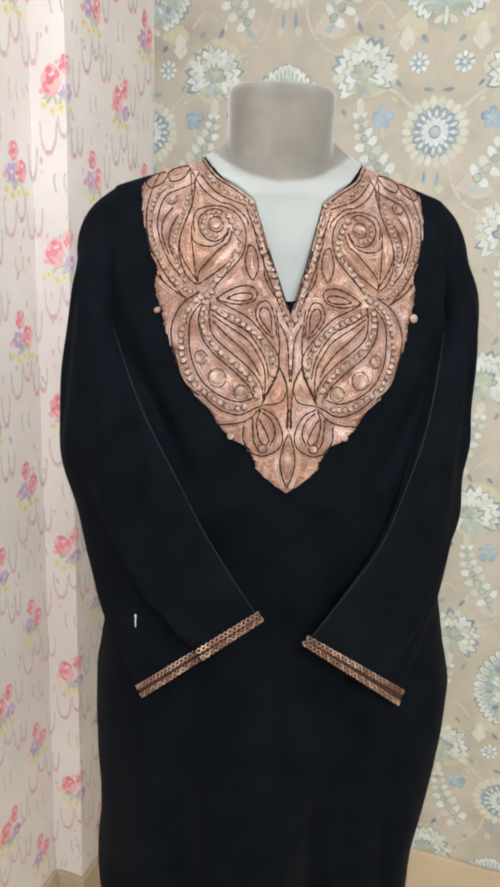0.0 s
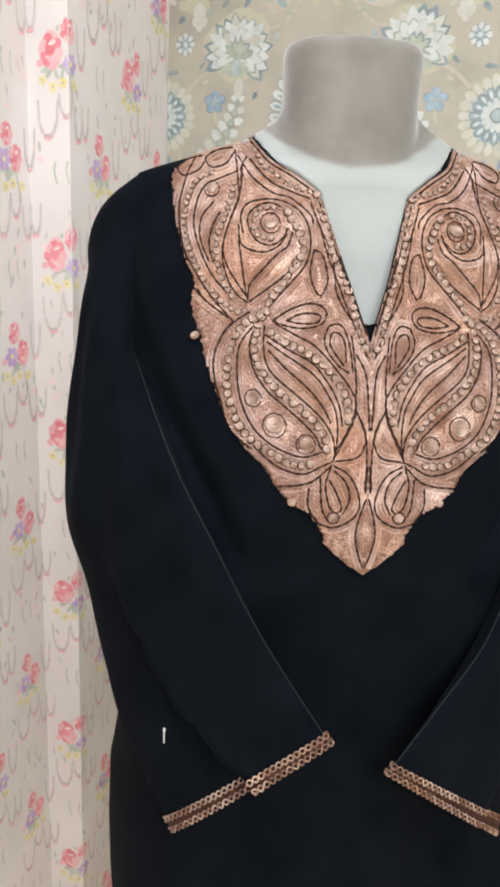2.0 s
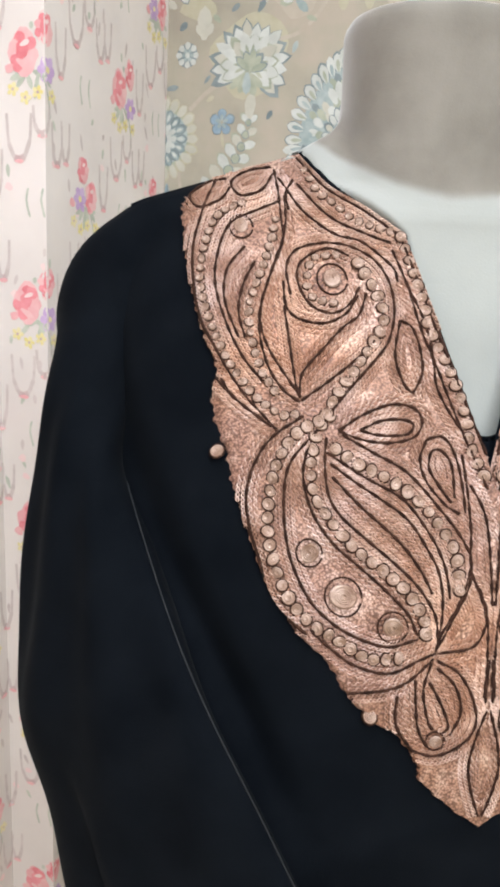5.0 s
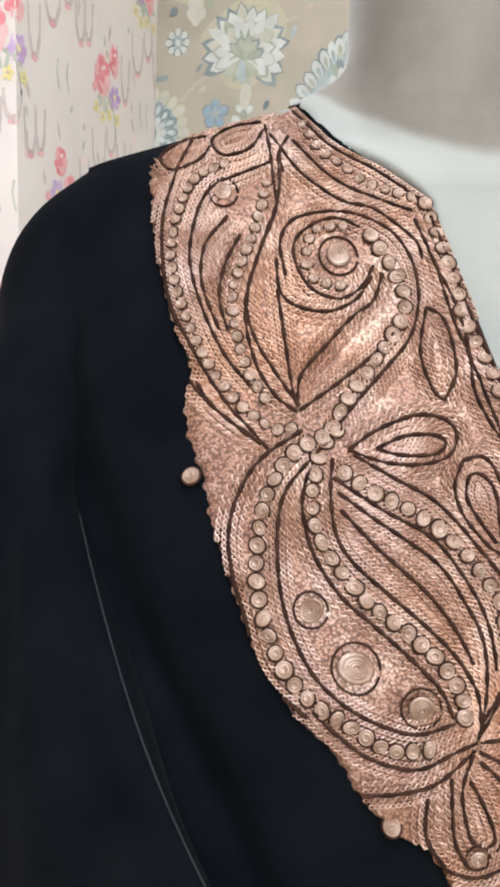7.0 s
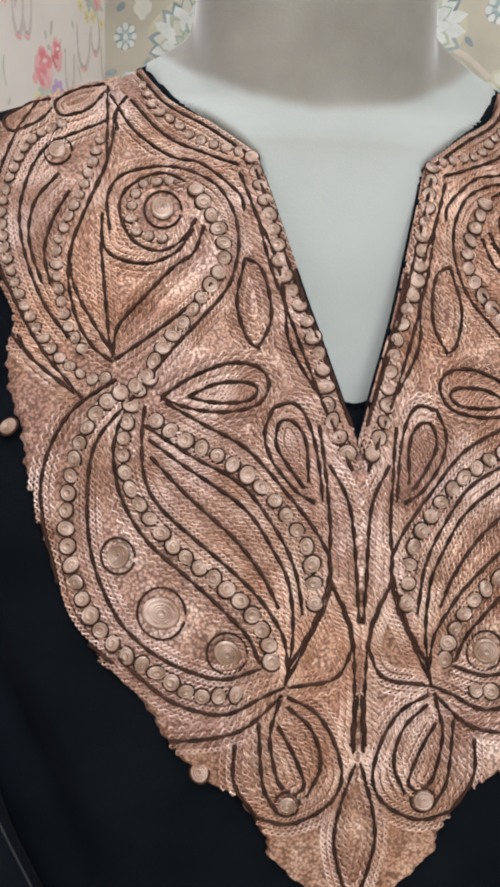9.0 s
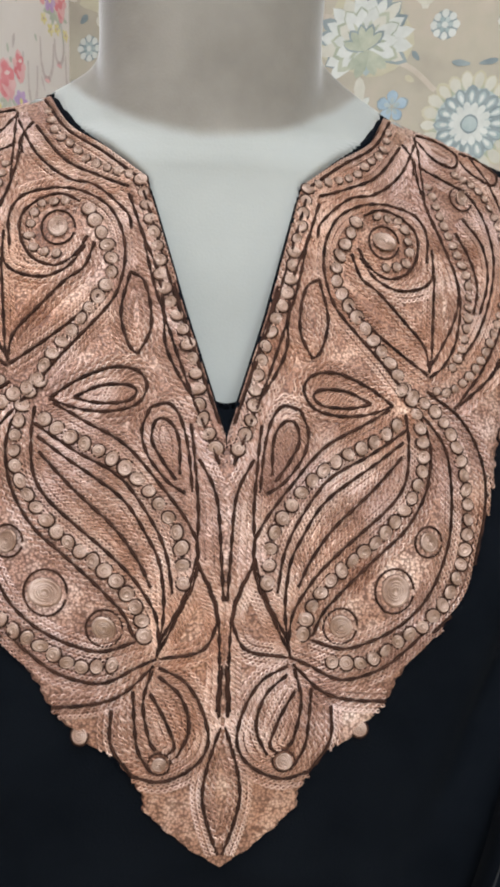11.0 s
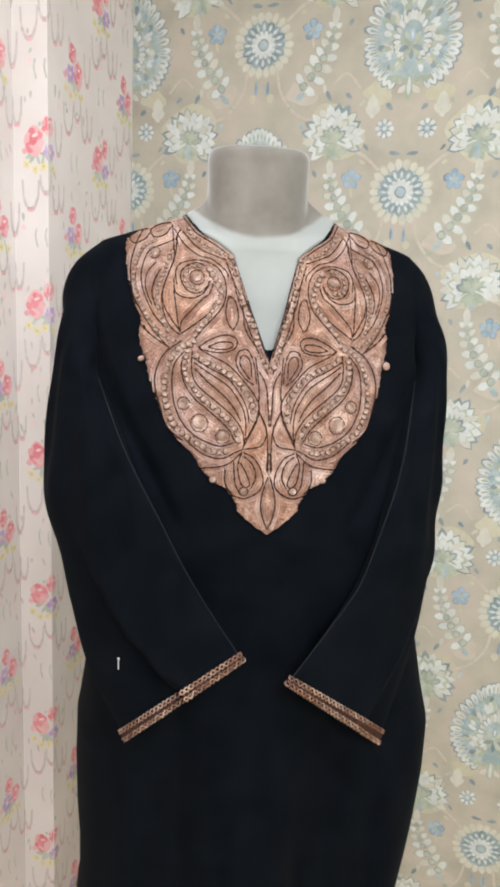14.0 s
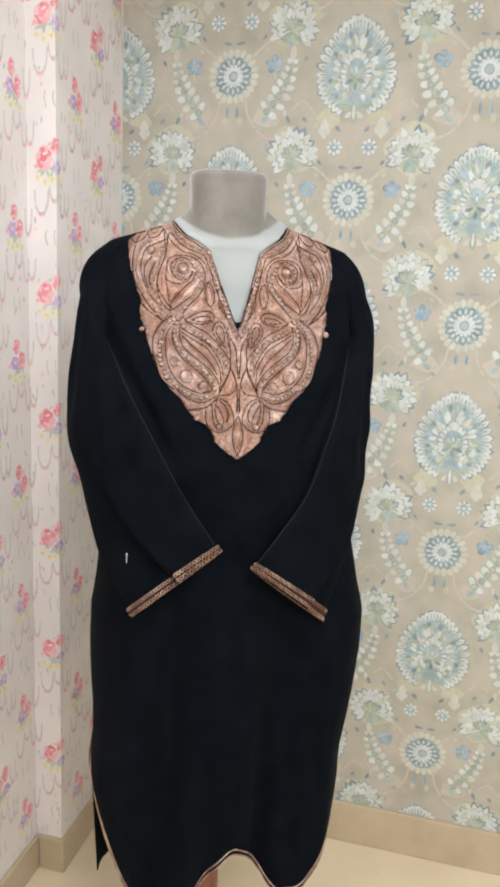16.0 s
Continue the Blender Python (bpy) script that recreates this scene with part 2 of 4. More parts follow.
fv = np.where((fz > 0.9) & (fz < 1.76) & (sn > 0), np.minimum(fv, front(fu, fz) - 0.002 + give), fv)
fv = np.where((fz < 1.74) & (fz > 0.9) & (sn <= 0), np.maximum(fv, -back_of(shoulder(fu) - fz) + 0.006), fv)
P = at(fu, fv, fz)
F = grid_faces(len(zs), NA, True)
dress_form = link_mesh("dress_form", P.reshape(-1, 3), F, [FORM_CLOTH, WOOD])
dress_form.matrix_world = FORM
dress_form.data.polygons.foreach_set("material_index", np.where(zs[:-1] < 0.80, 1, 0).repeat(NA).astype(int))
tagged(dress_form, "white dress form on a wooden pole, shade painted taupe on its neck", "dress form")

# ---- the tunic ----
tunic = tagged(new("tunic"), "black woollen tunic with copper embroidered yoke on the dress form", "tunic")
tunic.matrix_world = FORM


def hem_front(u, a):
    return 0.492 + 0.245 * np.clip((np.abs(a) - 0.5) / 0.5, 0, 1) ** 2.6 + 0.112 * np.exp(-((u - 0.020) / 0.060) ** 2)


NF, NR = 200, 170
a_f = -np.cos(np.linspace(0, np.pi, NF))
rows = np.linspace(0, 1, NR)[:, None]


def side_sheet(is_front, inset):
    """Front or back sheet of the tunic as a grid; inset moves it inwards for the lining side."""
    u = a_f * 0.225 + 0 * rows
    for _ in range(3):
        hem = hem_front(u, a_f) if is_front else 0.42 + 0.02 * np.abs(a_f) ** 2
        z = shoulder(u) * (1 - rows) + hem * rows
        u = a_f * half_width(z) + middle(z)
    v = front(u, z) if is_front else -back_of(shoulder(u) - z) * np.sqrt(np.clip(1 - np.abs(a_f) ** 3, 0, 1)) + 0.5 * folds(u, z) * (1 - a_f**4)
    return u, v - (inset if is_front else -inset), z


for is_front, nm in ((True, "front_panel"), (False, "back_panel")):
    u, v, z = side_sheet(is_front, 0.0)
    F = grid_faces(NR, NF, False)
    uc, zc = np.abs(u.ravel()[F].mean(1)), z.ravel()[F].mean(1)
    hole = (zc > neckline(uc) - 0.007) if is_front else ((zc > 1.735) & (uc < 0.1))
    ob = link_mesh(nm, at(u, v, z).reshape(-1, 3), F[~hole], BLACK, parent=tunic)
    solid = ob.modifiers.new("thickness", "SOLIDIFY")
    solid.thickness, solid.offset = 0.0025, 0


def sleeve(sections, side):
    """A wide sleeve through sections of outer edge, inner edge (u, v, z each) and half thickness."""
    n = 90
    t = np.linspace(0, len(sections) - 1, n)

    def smooth_at(k):
        ys = np.array([s[k] for s in sections])
        i = np.clip(t.astype(int), 0, len(ys) - 2)
        f = (t - i)[:, None] if ys.ndim > 1 else t - i
        g = lambda j: ys[np.clip(j, 0, len(ys) - 1)]
        p0, p1, p2, p3 = g(i - 1), g(i), g(i + 1), g(i + 2)
        return 0.5 * (2 * p1 + (p2 - p0) * f + (2 * p0 - 5 * p1 + 4 * p2 - p3) * f**2 + (3 * p1 - p0 - 3 * p2 + p3) * f**3)

    o, i_, th_ = smooth_at(0), smooth_at(1), smooth_at(2)
    c, half = (o + i_) / 2, (i_ - o) / 2
    along = np.gradient(c, axis=0)
    out = np.cross(half * (1 if side < 0 else -1), along)
    out /= np.linalg.norm(out, axis=1, keepdims=True)
    if out[n // 2, 1] < 0:
        out = -out
    ang = np.linspace(0, 2 * np.pi, 72, endpoint=False)
    ca, sa = np.cos(ang), np.sin(ang)
    prof = np.sign(sa) * np.abs(sa) ** np.interp(t, [1.0, 3.0], [0.8, 1.15])[:, None]
    k = np.clip((t - 4.2) / 1.6, 0, 1)[:, None]
    mid = (-0.28 + 0.16 * (t[:, None] - 4.4)) if side < 0 else (-0.75 + 0.12 * (t[:, None] - 4.4))
    d = ca - mid
    crease = k * (0.015 if side < 0 else 0.006) * (np.tanh(d / 0.022) * np.exp(-np.abs(d) / 0.35)) * np.clip(sa * 2.5, 0, 1)
    elbow = np.exp(-((t[:, None] - 4.2) / 0.9) ** 2) * np.exp(-((ca + 0.7) / 0.5) ** 2)
    crease = crease + 0.0035 * elbow * np.sin(7.0 * t[:, None] + 3.0 * ca) * (sa > 0)
    rip = 0.003 * np.sin(9 * ca + 3.0 * t[:, None]) * np.exp(-((t[:, None] - 3.6) / 1.2) ** 2)
    pts = c[:, None] + half[:, None] * ca[None, :, None] + out[:, None] * (th_[:, None] * prof + crease + rip)[..., None]
    return pts, out, half, along


def v3(*c):
    return np.array(c, float)


SLEEVE_L = [
    (v3(-0.177, -0.010, 1.7165), v3(-0.182, -0.010, 1.575), 0.034), (v3(-0.218, -0.005, 1.7005), v3(-0.209, 0.0, 1.555), 0.036),
    (v3(-0.257, 0.0, 1.654), v3(-0.219, 0.030, 1.555), 0.034), (v3(-0.266, 0.03, 1.540), v3(-0.199, 0.110, 1.503), 0.026),
    (v3(-0.281, 0.06, 1.390), v3(-0.156, 0.170, 1.422), 0.026), (v3(-0.248, 0.09, 1.258), v3(-0.113, 0.196, 1.340), 0.026),
    (v3(-0.220, 0.13, 1.166), v3(-0.072, 0.208, 1.273), 0.022), (v3(-0.168, 0.188, 1.090), v3(-0.030, 0.226, 1.213), 0.013)]
SLEEVE_R = [
    (v3(0.170, -0.010, 1.7165), v3(0.170, -0.010, 1.560), 0.044), (v3(0.219, -0.005, 1.7005), v3(0.209, 0.0, 1.555), 0.036),
    (v3(0.255, 0.0, 1.645), v3(0.221, 0.030, 1.560), 0.034), (v3(0.259, 0.03, 1.525), v3(0.196, 0.112, 1.503), 0.026),
    (v3(0.253, 0.06, 1.410), v3(0.156, 0.172, 1.398), 0.026), (v3(0.245, 0.09, 1.300), v3(0.122, 0.196, 1.306), 0.026),
    (v3(0.219, 0.13, 1.190), v3(0.073, 0.214, 1.240), 0.022), (v3(0.160, 0.190, 1.074), v3(0.025, 0.234, 1.186), 0.013)]
CUFFS, EDGES = [], []
for sections, side in ((SLEEVE_L, -1), (SLEEVE_R, 1)):
    pts, out, half, along = sleeve(sections, side)
    n, m = pts.shape[:2]
    ctr = pts.mean(1, keepdims=True)
    step = along[-1] / np.linalg.norm(along[-1])
    inner = [ctr[k] + (pts[k] - ctr[k]) * 0.93 for k in (-1, -4, -9)]
    allp = np.concatenate([pts, np.array(inner)])
    ob = link_mesh("sleeve", at(allp[..., 0], allp[..., 1], allp[..., 2]).reshape(-1, 3), grid_faces(len(allp), m, True), BLACK, parent=tunic)
    CUFFS.append((pts, ob, step))
    EDGES.append((pts[27:-1, 0], ob))
STITCHED = [
    [(-113, 1649), (-115, 1665), (-109, 1676), (-93, 1681), (-77, 1680), (-63, 1673), (-55, 1662), (-52, 1649), (-53, 1636), (-58, 1623), (-70, 1609), (-82, 1596), (-93, 1583)],
    [(-72, 1656), (-79, 1645), (-89, 1640), (-101, 1644), (-108, 1655), (-108, 1666), (-100, 1674), (-88, 1678), (-77, 1674)],
    [(-117, 1657), (-116, 1643), (-109, 1636), (-94, 1634), (-81, 1640), (-73, 1651)],
    [(-109, 1593), (-107, 1605), (-96, 1618), (-83, 1632), (-73, 1640), (-68, 1653)],
    [(-108, 1590), (-90, 1603), (-73, 1617), (-61, 1630)],
    [(-119, 1727), (-117, 1698), (-117, 1680), (-126, 1657), (-132, 1634), (-128, 1611), (-119, 1596), (-109, 1589)],
    [(-117, 1643), (-114, 1620), (-111, 1599), (-109, 1591)],
    [(-161, 1604), (-149, 1591), (-131, 1578), (-125, 1575)],
    [(-107, 1582), (-125, 1569), (-135, 1553), (-139, 1536), (-137, 1519), (-132, 1504), (-127, 1487), (-119, 1476), (-105, 1466)],
    [(-99, 1575), (-114, 1557), (-118, 1540), (-117, 1517), (-112, 1499), (-102, 1482), (-88, 1471), (-73, 1464), (-58, 1461), (-42, 1466)],
    [(-101, 1573), (-107, 1556), (-106, 1541), (-101, 1528), (-91, 1515), (-77, 1504), (-62, 1492), (-49, 1480), (-43, 1468)],
    [(-94, 1571), (-95, 1556), (-93, 1540), (-86, 1529), (-72, 1518), (-55, 1505), (-42, 1493), (-33, 1479), (-31, 1464)],
    [(-92, 1557), (-78, 1548), (-61, 1538), (-48, 1529), (-38, 1515), (-31, 1501), (-29, 1481), (-31, 1463)],
    [(-91, 1550), (-75, 1535), (-55, 1519), (-43, 1505), (-35, 1491)],
    [(-94, 1563), (-73, 1551), (-51, 1540), (-36, 1522), (-28, 1506), (-25, 1489)],
    [(-85, 1573), (-69, 1565), (-49, 1555), (-31, 1537), (-18, 1521), (-13, 1509), (-15, 1494), (-22, 1479), (-31, 1461)],
    [(-87, 1575), (-74, 1584), (-57, 1591), (-44, 1590), (-39, 1583), (-44, 1574), (-59, 1570), (-74, 1571), (-87, 1575)],
    [(-75, 1576), (-62, 1582), (-49, 1583), (-44, 1580), (-49, 1575), (-64, 1574), (-75, 1576)],
    [(-37, 1573), (-41, 1562), (-38, 1551), (-29, 1540), (-19, 1534)],
    [(-37, 1573), (-28, 1575), (-22, 1568), (-18, 1554), (-16, 1535)],
    [(-24, 1540), (-31, 1549), (-36, 1558), (-34, 1567), (-28, 1567), (-23, 1559), (-22, 1542)],
    [(-49, 1638), (-53, 1618), (-49, 1603), (-44, 1598)],
    [(-49, 1638), (-42, 1634), (-38, 1621), (-38, 1609), (-44, 1598)],
    [(-44, 1660), (-35, 1639), (-31, 1619), (-30, 1602), (-21, 1585), (-14, 1576)],
    [(-51, 1679), (-43, 1657), (-37, 1634), (-28, 1609), (-19, 1585), (-10, 1564), (-3, 1548)],
    [(-17, 1566), (-15, 1550), (-13, 1526), (-13, 1504), (-7, 1492), (-3, 1479), (-2, 1452), (-3, 1433)],
    [(-13, 1550), (-6, 1538), (-3, 1524), (-1, 1489), (1, 1452), (2, 1430)],
    [(-13, 1506), (-20, 1486), (-29, 1469), (-32, 1459)],
    [(-11, 1499), (-5, 1484), (-4, 1474), (-11, 1462), (-31, 1458)],
    [(-31, 1454), (-18, 1447), (-9, 1432), (-7, 1417), (-14, 1406), (-29, 1399), (-43, 1402)],
    [(-34, 1453), (-38, 1437), (-35, 1420), (-32, 1415)],
    [(-31, 1450), (-20, 1440), (-16, 1425), (-22, 1411)],
    [(-35, 1442), (-28, 1430), (-23, 1417), (-27, 1412)],
    [(-53, 1434), (-53, 1417), (-43, 1402)],
    [(-43, 1443), (-42, 1427), (-40, 1414), (-34, 1404)],
    [(-103, 1469), (-93, 1460), (-78, 1450), (-58, 1446), (-41, 1454), (-32, 1458)],
    [(-81, 1434), (-62, 1436), (-48, 1441), (-33, 1455)],
    [(1, 1432), (-6, 1410), (-9, 1392), (-6, 1376), (-1, 1362)],
    [(-117, 1721), (-103, 1700), (-85, 1687), (-69, 1683), (-52, 1669), (-49, 1660)],
    [(-106, 1718), (-88, 1698), (-66, 1688), (-51, 1683)],
    [(-157, 1719), (-166, 1698), (-172, 1670), (-168, 1637), (-158, 1617), (-142, 1593), (-122, 1573)],
    [(-117, 1706), (-131, 1700), (-148, 1691), (-156, 1674), (-158, 1654), (-152, 1633), (-142, 1613), (-130, 1599)],
    [(-140, 1677), (-151, 1662), (-152, 1643), (-144, 1623)],
    [(-114, 1710), (-115, 1688), (-124, 1663), (-131, 1639), (-127, 1619), (-108, 1591)],
    [(-154, 1599), (-145, 1588), (-125, 1575)],
    [(-134, 1668), (-141, 1654), (-144, 1638), (-140, 1623)],
    [(-121, 1729), (-136, 1726), (-147, 1718), (-142, 1709), (-128, 1713), (-120, 1724)],
    [(-150, 1720), (-162, 1717), (-174, 1708), (-168, 1700), (-154, 1706), (-148, 1714)],
    [(-108, 1720), (-113, 1712), (-112, 1700)],
]
COIN_ROWS = [
    [(-72, 1670), (-60, 1648), (-60, 1633), (-75, 1611), (-89, 1592), (-100, 1571), (-103, 1551), (-98, 1534), (-80, 1514), (-63, 1502), (-49, 1491), (-40, 1478), (-38, 1469)],
    [(-92, 1583), (-111, 1572), (-122, 1555), (-126, 1538), (-127, 1519), (-123, 1501), (-115, 1484), (-103, 1472), (-88, 1464), (-70, 1454), (-53, 1455)],
    [(-89, 1565), (-75, 1557), (-58, 1550), (-44, 1541), (-32, 1529), (-22, 1513), (-20, 1494)],
    [(-85, 1674), (-99, 1671), (-103, 1657), (-99, 1648), (-88, 1646)],
    [(-45, 1687), (-40, 1668), (-35, 1650), (-32, 1633), (-24, 1616), (-18, 1601), (-14, 1585), (-12, 1570), (-5, 1555)],
    [(-51, 1690), (-72, 1696), (-83, 1705), (-93, 1713), (-100, 1727)],
    [(-141, 1704), (-158, 1693), (-167, 1663), (-164, 1640), (-152, 1613), (-137, 1593), (-121, 1582), (-112, 1582)],
    [(-120, 1694), (-127, 1671), (-137, 1644), (-137, 1627), (-131, 1606), (-123, 1594)],
]
COILS = [(-85, 1487, 7.6), (-57, 1472, 6.4), (-104, 1509, 5.4), (-88, 1660, 6.6), (-142, 1689, 5.4), (-30, 1408, 4.0)]
PENDANTS = [(-156, 1559), (-68, 1421)]


def glide(pts, step):
    """A smooth curve through the points, in metres, at even steps."""
    p = np.array(pts, float) / 1000
    q = np.concatenate([[2 * p[0] - p[1]], p, [2 * p[-1] - p[-2]]])
    f = np.linspace(0, 1, 24, endpoint=False)[:, None]
    out = [0.5 * (2 * b + (c - a) * f + (2 * a - 5 * b + 4 * c - d) * f**2 + (3 * b - a - 3 * c + d) * f**3) for a, b, c, d in zip(q, q[1:], q[2:], q[3:])]
    c = np.concatenate(out + [p[-1:]])
    s = np.concatenate([[0], np.cumsum(np.linalg.norm(np.diff(c, axis=0), axis=1))])
    t = np.linspace(0, s[-1], max(4, int(s[-1] / step)))
    return np.stack([np.interp(t, s, c[:, k]) for k in (0, 1)], 1), t


def aside(c, d):
    """The curve moved d to its side."""
    g = np.gradient(c, axis=0)
    g /= np.linalg.norm(g, axis=1, keepdims=True) + 1e-9
    return c + d * np.stack([-g[:, 1], g[:, 0]], 1)


def tube(p, radius, sides, start):
    """Points and faces of a tube along p with the radius given point by point."""
    g = np.gradient(p, axis=0)
    g /= np.linalg.norm(g, axis=1, keepdims=True) + 1e-9
    ref = np.where(np.abs(g[:, 1:2]) < 0.9, [[0, -1.0, 0]], [[1.0, 0, 0]])
    a = np.cross(g, ref)
    a /= np.linalg.norm(a, axis=1, keepdims=True) + 1e-9
    b = np.cross(a, g)
    an = np.linspace(0, 2 * np.pi, sides, endpoint=False)
    v = p[:, None] + np.asarray(radius)[:, None, None] * (a[:, None] * np.cos(an)[None, :, None] + b[:, None] * np.sin(an)[None, :, None])
    return v.reshape(-1, 3), grid_faces(len(p), sides, True, start)


def tubes(name, runs, mat, parent, sides=6, label=""):
    vs, fs, n = [], [], 0
    for p, r in runs:
        v, f = tube(p, r, sides, n)
        vs.append(v)
        fs.append(f)
        n += len(v)
    return link_mesh(name, np.concatenate(vs), np.concatenate(fs), mat, parent=parent, label=label)


def stitched(t, r, pitch):
    """The swelling and narrowing radius of chain stitch along a run."""
    return r * (0.30 + 0.70 * np.abs(np.sin(np.pi * t / pitch)) ** 0.6)


def braid(c, t, h, width, r, pitch):
    """Two strands of chain stitch that cross over one another along a run on the yoke."""
    for k in (0.0, np.pi):
        w = 2 * np.pi * t / pitch + k
        q = aside(c, (width * np.sin(w))[:, None])
        yield on_front(q[:, 0], q[:, 1], h + 0.00035 * np.cos(w)), np.full(len(c), r)


def tarnish(nt, tone, p):
    """Patches of redder, older metal over the tone."""
    mul = nt.nodes.new("ShaderNodeMix")
    mul.data_type, mul.blend_type = "RGBA", "MULTIPLY"
    mul.inputs["Factor"].default_value = 1.0
    nt.links.new(tone, mul.inputs["A"])
    nt.links.new(ramp(nt, noise_of(nt, 14, 4), [(0.36, (1.0, 0.87, 0.74)), (0.5, (0.98, 0.95, 0.90)), (0.66, (1.0, 1.0, 1.04))]), mul.inputs["B"])
    nt.links.new(mul.outputs["Result"], p.inputs["Base Color"])


def thread(name, dark, mid, light, rough, metal):
    """Metallic embroidery thread, its tone changing from run to run and along it."""
    m, nt, p = material(name)
    geo = nt.nodes.new("ShaderNodeNewGeometry")
    mix = nt.nodes.new("ShaderNodeMath")
    mix.operation = "MULTIPLY_ADD"
    mix.inputs[1].default_value = 0.35
    nt.links.new(geo.outputs["Random Per Island"], mix.inputs[0])
    nt.links.new(noise_of(nt, 45, 6), mix.inputs[2])
    tarnish(nt, ramp(nt, mix.outputs[0], [(0.38, dark), (0.62, mid), (0.85, light)]), p)
    p.inputs["Roughness"].default_value, p.inputs["Metallic"].default_value = rough, metal
    bump(nt, p, noise_of(nt, 1500, 2), 0.6, 0.0005)
    return m


CHAIN = thread("copper_chain_thread", (0.165, 0.075, 0.048), (0.35, 0.198, 0.142), (0.66, 0.49, 0.425), 0.34, 0.38)
COINM = thread("antique_gold_sequin", (0.085, 0.044, 0.030), (0.175, 0.102, 0.074), (0.42, 0.31, 0.255), 0.32, 0.35)
CUFFM = thread("old_copper_thread", (0.09, 0.045, 0.030), (0.21, 0.115, 0.08), (0.48, 0.36, 0.29), 0.4, 0.3)
OUTLINE = grainy("dark_brown_cord", (0.014, 0.0065, 0.0045), (0.045, 0.020, 0.013), 0.85, 80, 900, 0.4, 0.0004)
FELT = grainy("dark_brown_felt", (0.018, 0.008, 0.0055), (0.06, 0.026, 0.017), 0.9, 120, 900, 0.6, 0.0006)
for m in (OUTLINE, FELT):
    m.node_tree.nodes["Principled BSDF"].inputs["Specular IOR Level"].default_value = 0.1
m, nt, p = material("copper_satin_ground")
w = nt.nodes.new("ShaderNodeTexVoronoi")
w.inputs["Scale"].default_value = 680
co = nt.nodes.new("ShaderNodeTexCoord")
nt.links.new(co.outputs["Object"], w.inputs["Vector"])
# The palest stops paint the satin's pinkish-white highlights into the ground colour.
tone = ramp(nt, noise_of(nt, 38, 8, rough=0.65), [(0.30, (0.17, 0.075, 0.046)), (0.5, (0.33, 0.183, 0.13)), (0.64, (0.58, 0.41, 0.335)), (0.76, (0.74, 0.62, 0.56))])
dots = ramp(nt, w.outputs["Distance"], [(0.35, (1, 1, 1)), (0.7, (0.25, 0.19, 0.16))])
mul = nt.nodes.new("ShaderNodeMix")
mul.data_type, mul.blend_type = "RGBA", "MULTIPLY"
mul.inputs["Factor"].default_value = 0.85
nt.links.new(tone, mul.inputs["A"])
nt.links.new(dots, mul.inputs["B"])
tarnish(nt, mul.outputs["Result"], p)
p.inputs["Roughness"].default_value, p.inputs["Metallic"].default_value = 0.40, 0.3
bump(nt, p, w.outputs["Distance"], 0.5, 0.0008)
GROUND = m

# ---- the embroidered yoke ----
yoke_out = lerp_of([1.355, 1.361, 1.366, 1.382, 1.394, 1.411, 1.417, 1.432, 1.450, 1.465, 1.485, 1.501, 1.519, 1.540, 1.560, 1.576, 1.590, 1.604, 1.632, 1.665, 1.701, 1.712, 1.720, 1.730],
                   [0.001, 0.010, 0.018, 0.037, 0.040, 0.052, 0.066, 0.082, 0.093, 0.110, 0.126, 0.133, 0.140, 0.148, 0.152, 0.159, 0.161, 0.157, 0.169, 0.177, 0.181, 0.174, 0.160, 0.158])
yoke_in = lerp_of([1.556, 1.562, 1.622, 1.688, 1.690, 1.704, 1.720, 1.741], [0, 0.0005, 0.0215, 0.042, 0.044, 0.063, 0.087, 0.102])


def on_seam(z):
    """How far out the shoulder line lies at a height."""
    return np.clip((1.774 - z) / 0.325, 0.0, 0.2)


yoke = link_mesh("yoke", [(0, 0, 0)], [], GROUND, parent=tunic)
yoke_label = "copper paisley embroidered yoke with sequins and dark outlines"
zr, ac = np.linspace(1.355, 1.741, 260)[:, None], np.linspace(0, 1, 70)
u_out = np.minimum(yoke_out(zr) + 0.0014 * np.sin(zr * 900) * np.sin(zr * 310), on_seam(np.minimum(zr, 1.7409)))
u_in = np.minimum(yoke_in(zr), u_out)
uu = u_in + (u_out - u_in) * ac
hh = 0.0030 * np.clip(np.minimum(1 - ac, np.where(zr > 1.556, ac, 1)) * 22, 0.0, 1) ** 0.5 + 0.0006
vs, fs = [], []
for side in (1, -1):
    vs.append(on_front(side * uu, zr + 0 * uu, hh).reshape(-1, 3))
    fs.append(grid_faces(260, 70, False, (0 if side > 0 else 260 * 70))[:, :: side])
ground = link_mesh("ground", np.concatenate(vs), np.concatenate(fs), GROUND, parent=yoke)


def inside(c):
    a = np.abs(c[:, 0])
    lim = np.minimum(on_seam(c[:, 1]), yoke_out(c[:, 1]))
    return (a < lim - 0.001) & (a > yoke_in(c[:, 1]) + 0.0008) & (c[:, 1] < 1.738)


def pieces(c, t, least=5):
    """The stretches of a curve that lie on the yoke."""
    ok = inside(c)
    cuts = np.flatnonzero(np.diff(ok.astype(int))) + 1
    for part_c, part_t, part_ok in zip(np.split(c, cuts), np.split(t, cuts), np.split(ok, cuts)):
        if part_ok[0] and len(part_c) >= least:
            yield part_c, part_t


